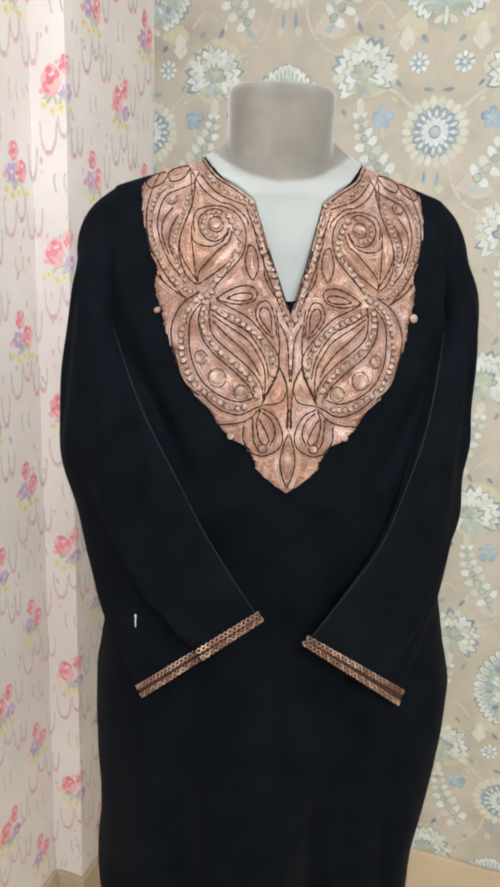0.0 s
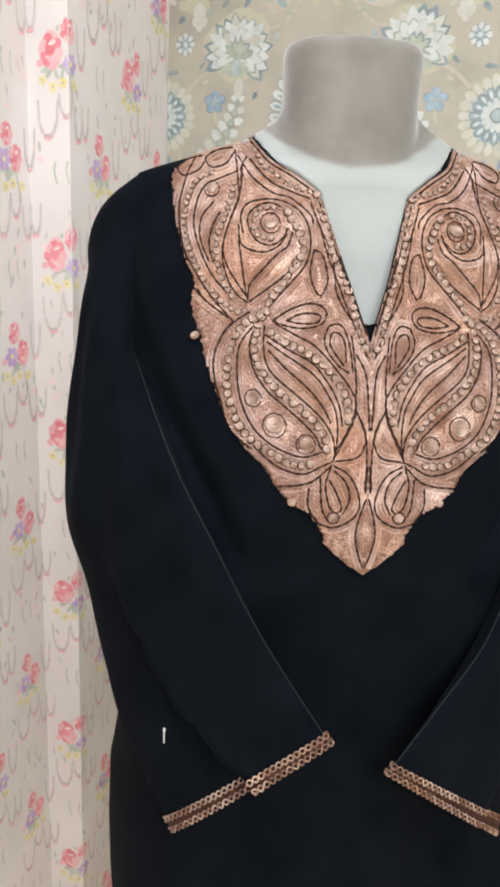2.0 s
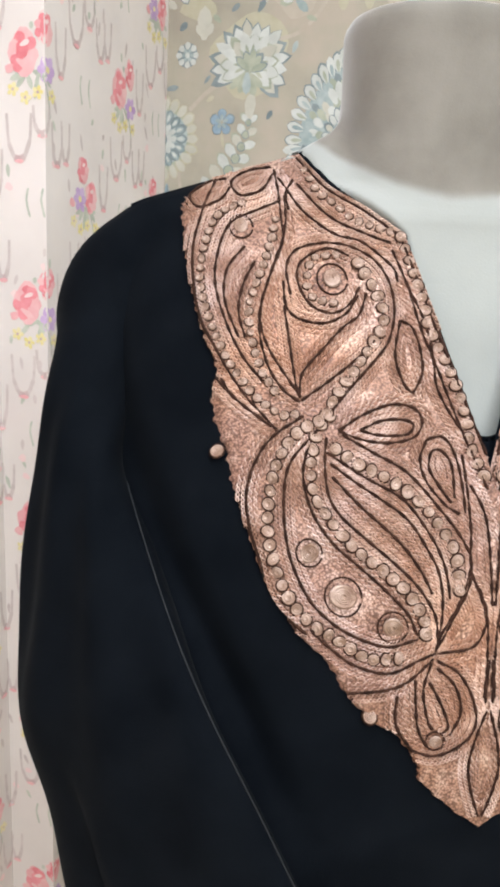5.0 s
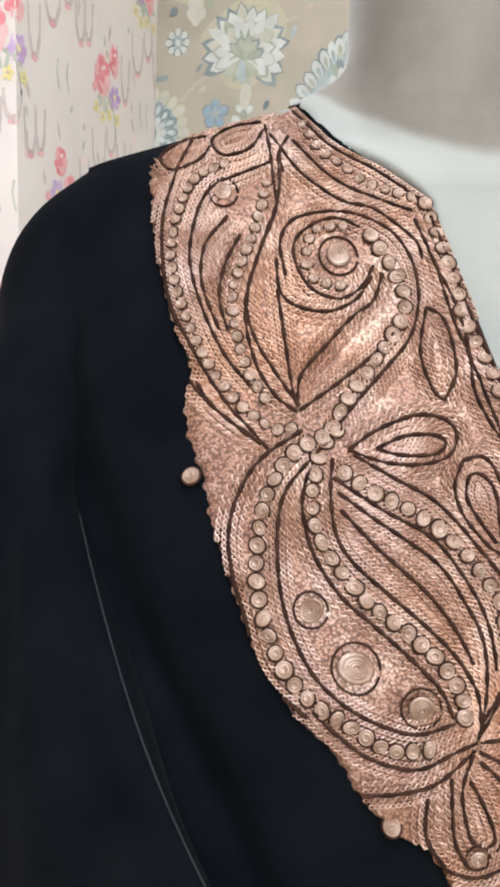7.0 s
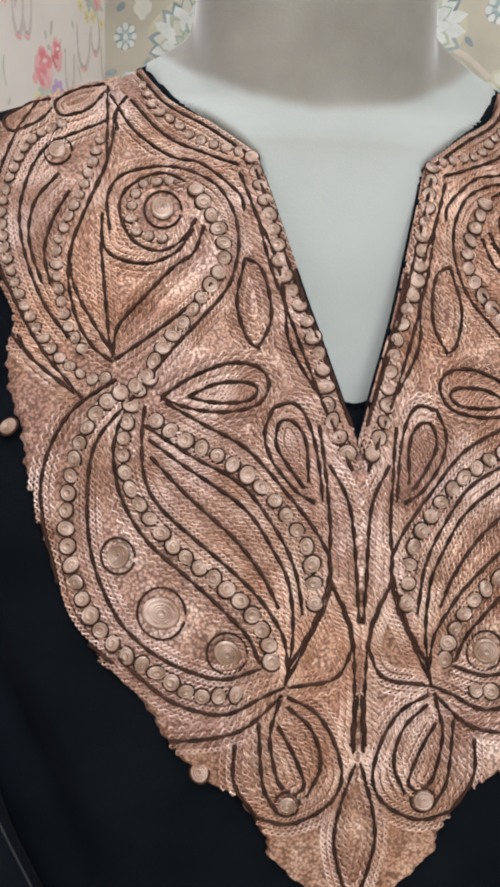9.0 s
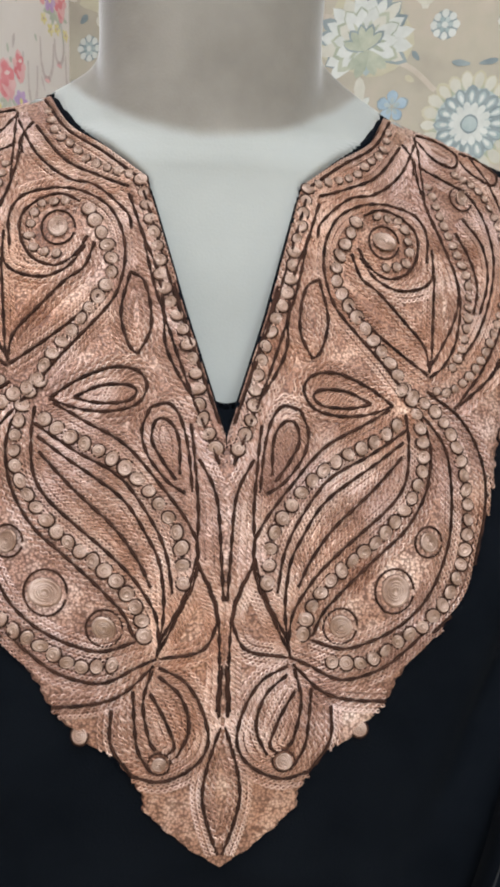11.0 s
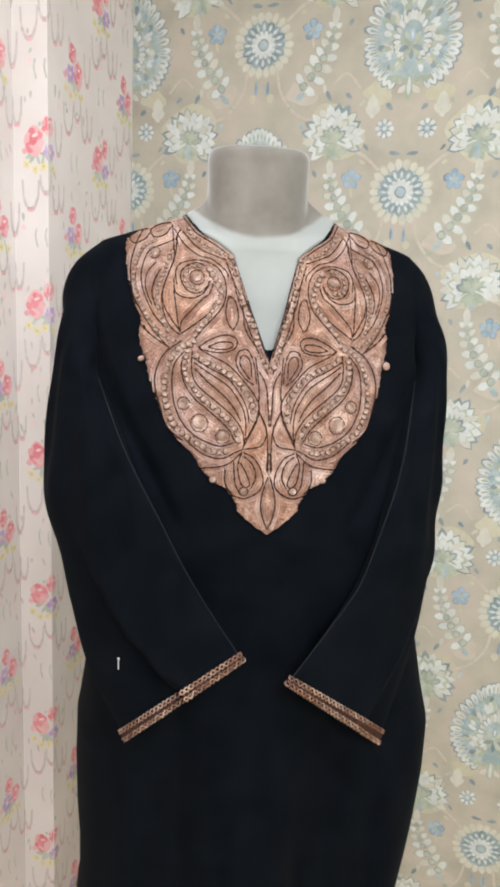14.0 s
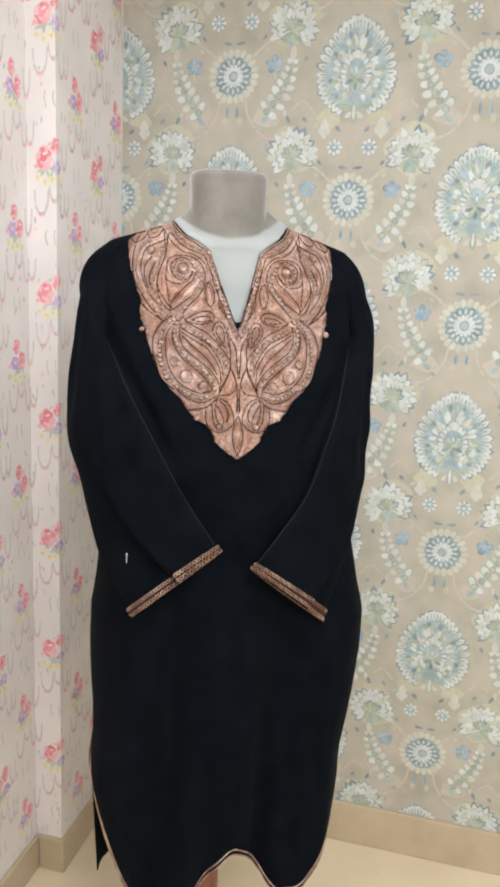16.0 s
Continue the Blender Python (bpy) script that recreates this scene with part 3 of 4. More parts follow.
yoke_rim = [[(0, 1355), (10, 1361), (18, 1366), (37, 1382), (43, 1395), (52, 1411), (66, 1417), (82, 1432), (93, 1450), (110, 1465), (126, 1485), (133, 1501), (140, 1519), (148, 1540), (152, 1560), (159, 1576), (161, 1590)],
            [(156, 1604), (169, 1632), (177, 1665), (181, 1701)]]
slit_edge = [[(0, 1559), (24, 1622), (45, 1686)], [(46, 1688), (64, 1701), (88, 1716), (104, 1736)]]
for side in (-1, 1):
    for pts in STITCHED + [[(-x, z) for x, z in e] for e in slit_edge]:
        c, t = glide(pts, 0.0005)
        c[:, 0] *= -side
        for cc, tt in pieces(c, t):
            wob = 0.00080 * (1 + 0.35 * np.sin(tt[::2] * 700))
            tubes("outline_cord", [(on_front(cc[::2, 0], cc[::2, 1], 0.0045), wob)], OUTLINE, yoke, 6, "dark brown outline cord")
            k = cc[::2]
            strips = []
            for d, h in ((-0.0062, 0.0020), (-0.0035, 0.0034), (0, 0.0036), (0.0035, 0.0034), (0.0062, 0.0020)):
                q = aside(k, d)
                lo, hi = yoke_in(q[:, 1]) + 0.0006, np.minimum(on_seam(q[:, 1]), yoke_out(q[:, 1])) - 0.0012
                strips.append(on_front(np.sign(k[:, 0] + 1e-9) * np.clip(q[:, 0] * np.sign(k[:, 0] + 1e-9), lo, np.maximum(lo, hi)), np.clip(q[:, 1], 1.357, 1.738), h))
            link_mesh("backing_felt", np.stack(strips, 1).reshape(-1, 3), grid_faces(len(k), 5, False), FELT, parent=yoke, label="dark brown felt under the stitches")
        for d, h in ((0.0020, 0.0041), (-0.0020, 0.0041), (0.0050, 0.0038), (-0.0050, 0.0038)):
            for cc, tt in pieces(aside(c, d), t, 12):
                tubes("chain_stitch", list(braid(cc, tt, h, 0.00092, 0.00046, 0.0046)), CHAIN, yoke, 4)
    for e in yoke_rim:
        for d, h in ((-0.0018, 0.0036), (-0.0049, 0.0040), (-0.0080, 0.0040)):
            c, t = glide([(side * x, z) for x, z in e], 0.0005)
            for cc, tt in pieces(aside(c, side * d), t, 12):
                tubes("chain_stitch", list(braid(cc, tt, h, 0.00092, 0.00046, 0.0046)), CHAIN, yoke, 4)


def coin_mesh(radius, turns, rim=True):
    """A round coil sequin with ridges and a small sunk middle."""
    prof = [(1.24 if rim else 1.02, -0.25), (1.21 if rim else 1.01, -0.02), (1.01, -0.05), (1.0, 0.12), (0.90, 0.30), (0.78, 0.28), (0.70, 0.04)]
    for k in range(turns):
        r = 0.60 - 0.46 * k / max(turns, 1)
        prof += [(r, 0.28 + 0.04 * k), (r - 0.46 / turns * 0.5, 0.27 + 0.04 * k), (r - 0.46 / turns * 0.72, 0.06 + 0.04 * k)]
    prof += [(0.05, 0.10)]
    an = np.linspace(0, 2 * np.pi, 18, endpoint=False)
    v = np.array([[(r * radius * math.cos(x), -h * 0.0026, r * radius * math.sin(x)) for x in an] for r, h in prof]).reshape(-1, 3)
    fs = [tuple(q) for q in grid_faces(len(prof), 18, True)] + [tuple(range((len(prof) - 1) * 18, len(prof) * 18))]
    me = bpy.data.meshes.new("sequin")
    me.from_pydata([tuple(map(float, x)) for x in v], [], [tuple(map(int, q)) for q in fs])
    me.materials.append(COINM)
    me.materials.append(OUTLINE)
    for k in range(36):
        me.polygons[k].material_index = 1
    me.polygons.foreach_set("use_smooth", [True] * len(me.polygons))
    return me


COIN, COIN_S = coin_mesh(0.0035, 1), coin_mesh(0.0026, 1)


def put_coin(name, me, u, z, h, rng, parent):
    """A sequin lying on the front of the tunic, a little tilted as sewn."""
    e = 0.003
    du = float(front(u + e, z) - front(u - e, z)) / (2 * e)
    dz = float(np.clip(front(u, z + e) - front(u, z - e), -0.006, 0.006)) / (2 * e)
    n = Vector((-du, -1, -dz)).normalized() + Vector((rng.uniform(-0.32, 0.32), 0, rng.uniform(-0.32, 0.32)))
    ob = new(name, me)
    ob.parent = parent
    q = Vector((0, -1, 0)).rotation_difference(n.normalized())
    ob.matrix_local = Matrix.Translation(Vector(on_front(u, z, h))) @ q.to_matrix().to_4x4() @ pose(0, 0, 0, 0, rng.uniform(0, 360), 0) @ Matrix.Diagonal((rng.uniform(0.78, 1.10), 1, rng.uniform(0.82, 1.14), 1))
    return ob


rng = random.Random(5)
for side in (-1, 1):
    for k, pts in enumerate(COIN_ROWS):
        small = k in (3, 5, 6, 7)
        c, t = glide(pts, 0.0068 if not small else 0.0055)
        for u, z in c:
            put_coin("sequin", COIN_S if small else COIN, -side * u, z, 0.0047, rng, yoke)
    for x, z, r in COILS:
        put_coin("coil", coin_mesh(r / 1000, 3, False), -side * x / 1000, z / 1000, 0.0050, rng, yoke)
        c = np.array([(-side * x / 1000 + r / 1000 * 1.35 * math.cos(w), z / 1000 + r / 1000 * 1.35 * math.sin(w)) for w in np.linspace(0, 6.0, 70)])
        tubes("outline_cord", [(on_front(c[:, 0], c[:, 1], 0.0042), np.full(70, 0.0006))], OUTLINE, yoke, 6, "dark brown outline cord")
    for x, z in PENDANTS:
        put_coin("bead", coin_mesh(0.0045, 2), -side * x / 1000, z / 1000, 0.0035, rng, yoke)

# neck binding, slit facing
bl = np.array([(-x / 1000, z / 1000) for x, z in [(-0, 1560), (-21, 1621), (-42, 1688), (-43, 1689), (-63, 1704), (-87, 1720), (-102, 1740)]])
half = np.stack([np.interp(np.linspace(0, 6, 90), range(7), bl[:, k]) for k in (0, 1)], 1)
runs = []
for side in (-1, 1):
    thick = np.interp(half[:, 1], [1.688, 1.712, 1.738], [0.0011, 0.0027, 0.0040])
    runs.append((on_front(side * half[:, 0], half[:, 1] + 1.2 * (thick - 0.0011), -0.0005), thick))
w = np.linspace(0, np.pi, 60)
runs.append((at(0.103 * np.cos(w), -0.066 * np.sin(w) ** 0.8, 1.741 + 0.012 * np.sin(w)), np.full(60, 0.0034)))
tubes("neck_binding", runs, BLACK, tunic, 8)
zr2, ac2 = np.linspace(1.545, 1.584, 14)[:, None], np.linspace(-1, 1, 15)
wid = np.interp(zr2, [1.545, 1.584], [0.004, 0.014])
dip = 0.006 * (1 - ac2**2) * (zr2 > 1.58)
link_mesh("slit_facing", on_front(ac2 * wid, zr2 - dip, -0.0035 + 0 * ac2 * wid).reshape(-1, 3), grid_faces(14, 15, False), BLACK, parent=tunic)

# cuffs: two rows of chain with a copper ribbon between them
for pts, ob, axis in CUFFS:
    ctr = pts.mean(1, keepdims=True)
    ring = lambda f, g: ctr[-1 - f] + (pts[-1 - f] - ctr[-1 - f]) * g
    band = np.array([ring(0, 1.012), ring(0, 1.03), ring(1, 1.035), ring(2, 1.035), ring(2, 1.012)])
    link_mesh("cuff_ribbon", at(band[..., 0], band[..., 1], band[..., 2]).reshape(-1, 3), grid_faces(5, pts.shape[1], True), FELT, parent=ob, label="dark brown cuff ribbon")
    for f in (0, 2):
        r = ring(f, 1.04)
        r = np.concatenate([r, r[:1]])
        s = np.concatenate([[0], np.cumsum(np.linalg.norm(np.diff(r, axis=0), axis=1))])
        t = np.linspace(0, s[-1], int(s[-1] / 0.0009))
        q = np.stack([np.interp(t, s, r[:, k]) for k in range(3)], 1)
        g = np.gradient(q, axis=0)
        g /= np.linalg.norm(g, axis=1, keepdims=True)
        lat = np.broadcast_to(axis, q.shape)
        up = np.cross(g, lat)
        up *= np.sign(((q - ctr[-1 - f]) * up).sum(1, keepdims=True))
        up /= np.linalg.norm(up, axis=1, keepdims=True)
        runs = []
        for k in (0.0, np.pi):
            w = 2 * np.pi * t / 0.0125 + k
            s2 = q + lat * (0.0026 * np.sin(w))[:, None] + up * (0.0006 * np.cos(w))[:, None]
            runs.append((at(s2[:, 0], s2[:, 1], s2[:, 2]), np.full(len(t), 0.00085)))
        tubes("cuff_chain", runs, CUFFM, ob, 6, "copper chain-stitched cuff edging")

# hem edging of the front panel, up to the side slits
u, v, z = side_sheet(True, 0.0)
for k, off in ((-1, 0.0), (-2, 0.003)):
    q0 = np.stack([u[k], v[k] + 0.0025, z[k] + off], 1)
    s = np.concatenate([[0], np.cumsum(np.linalg.norm(np.diff(q0, axis=0), axis=1))])
    t = np.linspace(0, s[-1], int(s[-1] / 0.0011))
    q = np.stack([np.interp(t, s, q0[:, j]) for j in range(3)], 1)
    tubes("hem_edging", [(at(q[:, 0], q[:, 1], q[:, 2]), stitched(t, 0.0017, 0.0045))], CUFFM, tunic, 6, "copper chain-stitched hem edging")

# a thin paler tube paints the highlight along the inner edge of each sleeve
for q, ob in EDGES:
    tubes("sleeve_edge_highlight", [(at(q[:, 0], q[:, 1], q[:, 2]), np.full(len(q), 0.0005))], EDGE_LIT, ob, 6, "painted highlight along the inner edge of the sleeve")

# a white pin left in one sleeve
pts = CUFFS[0][0].reshape(-1, 3)
near = pts[np.argmin(np.hypot(pts[:, 0] + 0.182, pts[:, 2] - 1.187) - pts[:, 1] * 0.5)]
pin = np.array([(near[0], near[1] + 0.004, near[2] + 0.006 - 0.016 * k / 9) for k in range(10)])
tubes("tag_pin", [(at(pin[:, 0], pin[:, 1], pin[:, 2]), np.where(np.arange(10) < 2, 0.0015, 0.0006))], WHITE, tunic, 6, "small white tag pin")


# ---- wallpaper prints ----
def ink(name, colors, rough=0.65):
    """Printed colour, blotted within a piece and different from piece to piece."""
    m, nt, p = material(name)
    geo = nt.nodes.new("ShaderNodeNewGeometry")
    mix = nt.nodes.new("ShaderNodeMath")
    mix.operation = "MULTIPLY_ADD"
    mix.inputs[1].default_value = 0.3
    nt.links.new(geo.outputs["Random Per Island"], mix.inputs[0])
    nt.links.new(noise_of(nt, 55, 6), mix.inputs[2])
    n = len(colors)
    nt.links.new(ramp(nt, mix.outputs[0], [(0.4 + 0.5 * k / max(1, n - 1), c) for k, c in enumerate(colors)]), p.inputs["Base Color"])
    p.inputs["Roughness"].default_value = rough
    return m


class Print:
    """Flat printed shapes gathered into one thin sheet on a wall."""

    def __init__(self):
        self.v, self.f, self.m, self.rng = [], [], [], random.Random(11)

    def poly(self, pts, layer, mat):
        n = len(self.v)
        layer += 0.85 * ((len(self.f) * 7) % 23) / 23
        self.v += [(x, y, layer) for x, y in pts]
        self.f.append(tuple(range(n, n + len(pts))))
        self.m.append(mat)

    def petal(self, x, y, ang, length, width, layer, mat, tip=0.6):
        """A petal from (x, y) towards ang (degrees), widest past its middle."""
        ca, sa = math.cos(radians(ang)), math.sin(radians(ang))
        jl, jw = length * self.rng.uniform(0.9, 1.08), width * self.rng.uniform(0.88, 1.12)
        half = [(0.0, 0.15), (0.25, 0.36), (tip, 0.5), (0.85, 0.34)]
        outl = half + [(1.0, 0.0)] + [(a, -b) for a, b in reversed(half)]
        self.poly([(x + ca * a * jl - sa * b * jw, y + sa * a * jl + ca * b * jw) for a, b in outl], layer, mat)

    def disc(self, x, y, rx, ry, layer, mat, n=18, wave=0.06):
        k = self.rng.uniform(0, 6)
        self.poly([(x + rx * (1 + wave * math.sin(3 * w + k)) * math.cos(w), y + ry * (1 + wave * math.sin(2 * w + k)) * math.sin(w)) for w in np.linspace(0, 2 * np.pi, n, endpoint=False)], layer, mat)

    def whorl(self, x, y, r0, length, width, count, layer, mat, turn=0.0):
        for k in range(count):
            a = turn + 360 * k / count
            self.petal(x + r0 * math.cos(radians(a)), y + r0 * math.sin(radians(a)), a, length, width, layer, mat)

    def line(self, pts, width, layer, mat):
        c, t = glide([(x * 1000, y * 1000) for x, y in pts], 0.006)
        a, b = aside(c, width / 2), aside(c, -width / 2)
        for k in range(len(c) - 1):
            self.poly([a[k], a[k + 1], b[k + 1], b[k]], layer, mat)

    def sheet(self, name, mats, place, parent, label, fit_x=None):
        """Lays the shapes out: place(x, y, layer) gives the point in the room."""
        me = bpy.data.meshes.new(name)
        me.from_pydata([place(*v) for v in self.v], [], self.f)
        for m in mats:
            me.materials.append(m)
        me.polygons.foreach_set("material_index", self.m)
        me.update()
        ob = new(name, me)
        ob.parent = parent
        return tagged(ob, label, kind="stuff")


INKS_R = [ink("ink_cream", [(0.46, 0.45, 0.38), (0.55, 0.54, 0.47)]), ink("ink_blue_grey", [(0.25, 0.325, 0.33), (0.42, 0.48, 0.475)]),
          ink("ink_slate", [(0.16, 0.205, 0.22), (0.275, 0.325, 0.33)]), ink("ink_sage", [(0.28, 0.32, 0.25), (0.45, 0.47, 0.37)]),
          ink("ink_sky", [(0.19, 0.285, 0.375), (0.35, 0.45, 0.525)]), ink("ink_sand", [(0.44, 0.385, 0.315), (0.50, 0.45, 0.375)]),
          ink("ink_white", [(0.48, 0.50, 0.47), (0.60, 0.62, 0.59)]), ink("ink_straw", [(0.435, 0.405, 0.285), (0.50, 0.475, 0.36)])]
CREAM, BLUEG, SLATE, SAGE, SKY, SAND, INKW, STRAW = range(8)


def rosette(p, x, y):
    p.disc(x, y, 0.056, 0.056, 1, SAGE, 28)
    p.whorl(x, y, 0.044, 0.025, 0.018, 22, 2, STRAW)
    p.whorl(x, y, 0.044, 0.023, 0.013, 22, 3, CREAM)
    p.disc(x, y, 0.046, 0.046, 4, BLUEG, 28)
    p.whorl(x, y, 0.024, 0.025, 0.017, 16, 5, SLATE)
    p.whorl(x, y, 0.027, 0.019, 0.009, 16, 6, BLUEG)
    p.whorl(x, y, 0.030, 0.011, 0.005, 16, 7, INKW)
    p.whorl(x, y, 0.016, 0.013, 0.009, 14, 8, INKW)
    p.disc(x, y, 0.021, 0.021, 8, INKW)
    p.disc(x, y, 0.012, 0.012, 9, SLATE)
    p.disc(x, y, 0.010, 0.010, 10, BLUEG)


def palmette(p, x, y):
    def edge(w, k):
        c = -math.cos(w)
        return x + k * 0.078 * math.sin(w) * (1 - 0.28 * max(0, c) ** 2), y - 0.005 + k * (0.118 if c > 0 else 0.078) * c
    ws = np.linspace(0.42, 2 * np.pi - 0.42, 38)
    p.poly([edge(w, 1.0) for w in ws], 1, BLUEG)
    for n, w in enumerate(ws):
        (ex, ey), (ix, iy) = edge(w, 0.93), edge(w, 0.80)
        a = math.degrees(math.atan2(ey - iy, ex - ix))
        p.petal(ex, ey, a, 0.031, 0.018, 2, SLATE)
        p.petal(ex, ey, a, 0.029, 0.0145, 3, INKW)
        p.petal(ex, ey, a, 0.019, 0.006, 4, SAGE if n % 2 else BLUEG)
    for k0, k1, count, wide, tones in ((0.72, 0.90, 40, 0.012, (BLUEG, SAGE, SLATE, BLUEG)), (0.56, 0.78, 34, 0.012, (INKW, SAGE, CREAM, BLUEG)), (0.44, 0.62, 26, 0.013, (SAGE, BLUEG, CREAM, INKW))):
        for n, w in enumerate(np.linspace(0.45, 2 * np.pi - 0.45, count)):
            (ix, iy), (ex, ey) = edge(w, k0), edge(w, k1)
            p.petal(ix, iy, math.degrees(math.atan2(ey - iy, ex - ix)) + p.rng.uniform(-18, 18), 1.15 * math.hypot(ex - ix, ey - iy), wide, 5 + (1 - k0), tones[(n * 7 + n // 5) % 4])
    for n, w in enumerate(np.linspace(0.5, 2 * np.pi - 0.5, 22)):
        (ix, iy), (ex, ey) = edge(w, 0.30), edge(w, 0.52)
        a = math.degrees(math.atan2(ey - iy, ex - ix))
        p.petal(ix, iy, a, 1.1 * math.hypot(ex - ix, ey - iy), 0.013, 6.0, SLATE)
        p.petal(ix, iy, a, math.hypot(ex - ix, ey - iy), 0.0095, 6.9, INKW if n % 3 else CREAM)
    p.disc(x, y + 0.002, 0.024, 0.032, 7.8, BLUEG, 20)
    for a in (35, 62, 90, 118, 145):
        p.petal(x, y - 0.016, a, 0.042 if a == 90 else 0.032, 0.012, 8.7, SAGE if a % 4 else SLATE)
    p.petal(x, y - 0.006, 90, 0.026, 0.013, 9.6, SKY)
    p.petal(x, y, 90, 0.014, 0.006, 10.5, INKW)
    for a in (200, 235, 270, 305, 340):
        p.petal(x, y - 0.014, a, 0.028, 0.011, 8.7, SAGE if a % 2 else SLATE)
    for s in (-1, 1):
        p.petal(x, y - 0.082, 90 + s * 80, 0.05, 0.016, 4, SAGE)
        p.petal(x, y - 0.088, 90 + s * 125, 0.028, 0.013, 5, CREAM)
    p.petal(x, y - 0.07, -90, 0.048, 0.018, 6, SAGE)
    p.petal(x, y - 0.074, -90, 0.038, 0.008, 7, INKW)


def lotus(p, x, y, s):
    """A spiky white flower that leans to one side."""
    p.disc(x, y + 0.012, 0.064, 0.058, 0.4, STRAW, 22, 0.14)
    for ring, (count, far, wide) in enumerate(((15, 0.068, 0.020), (11, 0.050, 0.019))):
        for k in range(count):
            ang = -35 + 250 * k / (count - 1) - s * 10
            p.petal(x, y, ang, far, wide + 0.004, 2 + 2 * ring, SLATE if ring == 0 else SAGE)
            p.petal(x, y, ang, far - 0.003, wide, 3 + 2 * ring, INKW if (k * 5 + ring) % 4 else CREAM)
            p.petal(x, y, ang, far * 0.6, wide * 0.3, 3.95 + 2 * ring, SAGE)
    for a in (30, 62, 90, 118, 150):
        p.petal(x, y - 0.010, a - s * 12, 0.034, 0.016, 7, SLATE)
        p.petal(x, y - 0.010, a - s * 12, 0.031, 0.012, 8, SAGE if a % 4 else STRAW)
    for a in (-140, -112, -90, -68, -40):
        p.petal(x - s * 0.004, y - 0.012, a, 0.036, 0.015, 7, BLUEG if a % 4 else SAGE)


def spray(p, x, y, s):
    """A leaning plume of cream petals round a row of green seeds, pointed at its head."""
    for k in range(7):
        cx, cy = x + s * (0.024 - 0.003 * k - 0.0012 * k * k), y + 0.045 - 0.0185 * k
        big = 0.6 + 0.1 * min(k, 4)
        lean = 90 + s * (-6 - 7 * k)
        for d in (-1, 1):
            a = lean + d * (48 + 5 * k)
            p.petal(cx, cy, a, 0.032 * big, 0.021 * big, 2, SAGE)
            p.petal(cx, cy, a, 0.030 * big, 0.017 * big, 3, INKW if (k + d) % 3 else CREAM)
        p.disc(cx, cy, 0.0095 * big, 0.0095 * big, 4, SLATE, 10)
        p.disc(cx, cy, 0.0078 * big, 0.0078 * big, 5, SAGE, 10)
    p.petal(x + s * 0.024, y + 0.048, 90 - s * 4, 0.040, 0.017, 3, CREAM)
    p.petal(x - s * 0.035, y - 0.078, -90 - s * 45, 0.026, 0.014, 2, BLUEG)


def bluet(p, x, y):
    p.whorl(x, y, 0.004, 0.019, 0.017, 5, 2, SLATE, 18)
    p.whorl(x, y, 0.004, 0.017, 0.015, 5, 3, SKY, 18)
    p.whorl(x, y, 0.002, 0.010, 0.006, 5, 4, BLUEG, 18)
    p.petal(x, y - 0.016, -80, 0.022, 0.006, 2, STRAW)


def starlet(p, x, y):
    p.disc(x, y, 0.018, 0.018, 2, SLATE)
    p.whorl(x, y, 0.009, 0.011, 0.010, 8, 3, INKW)
    p.whorl(x, y, 0.002, 0.009, 0.006, 6, 4, BLUEG)
    p.disc(x, y, 0.004, 0.004, 5, INKW)


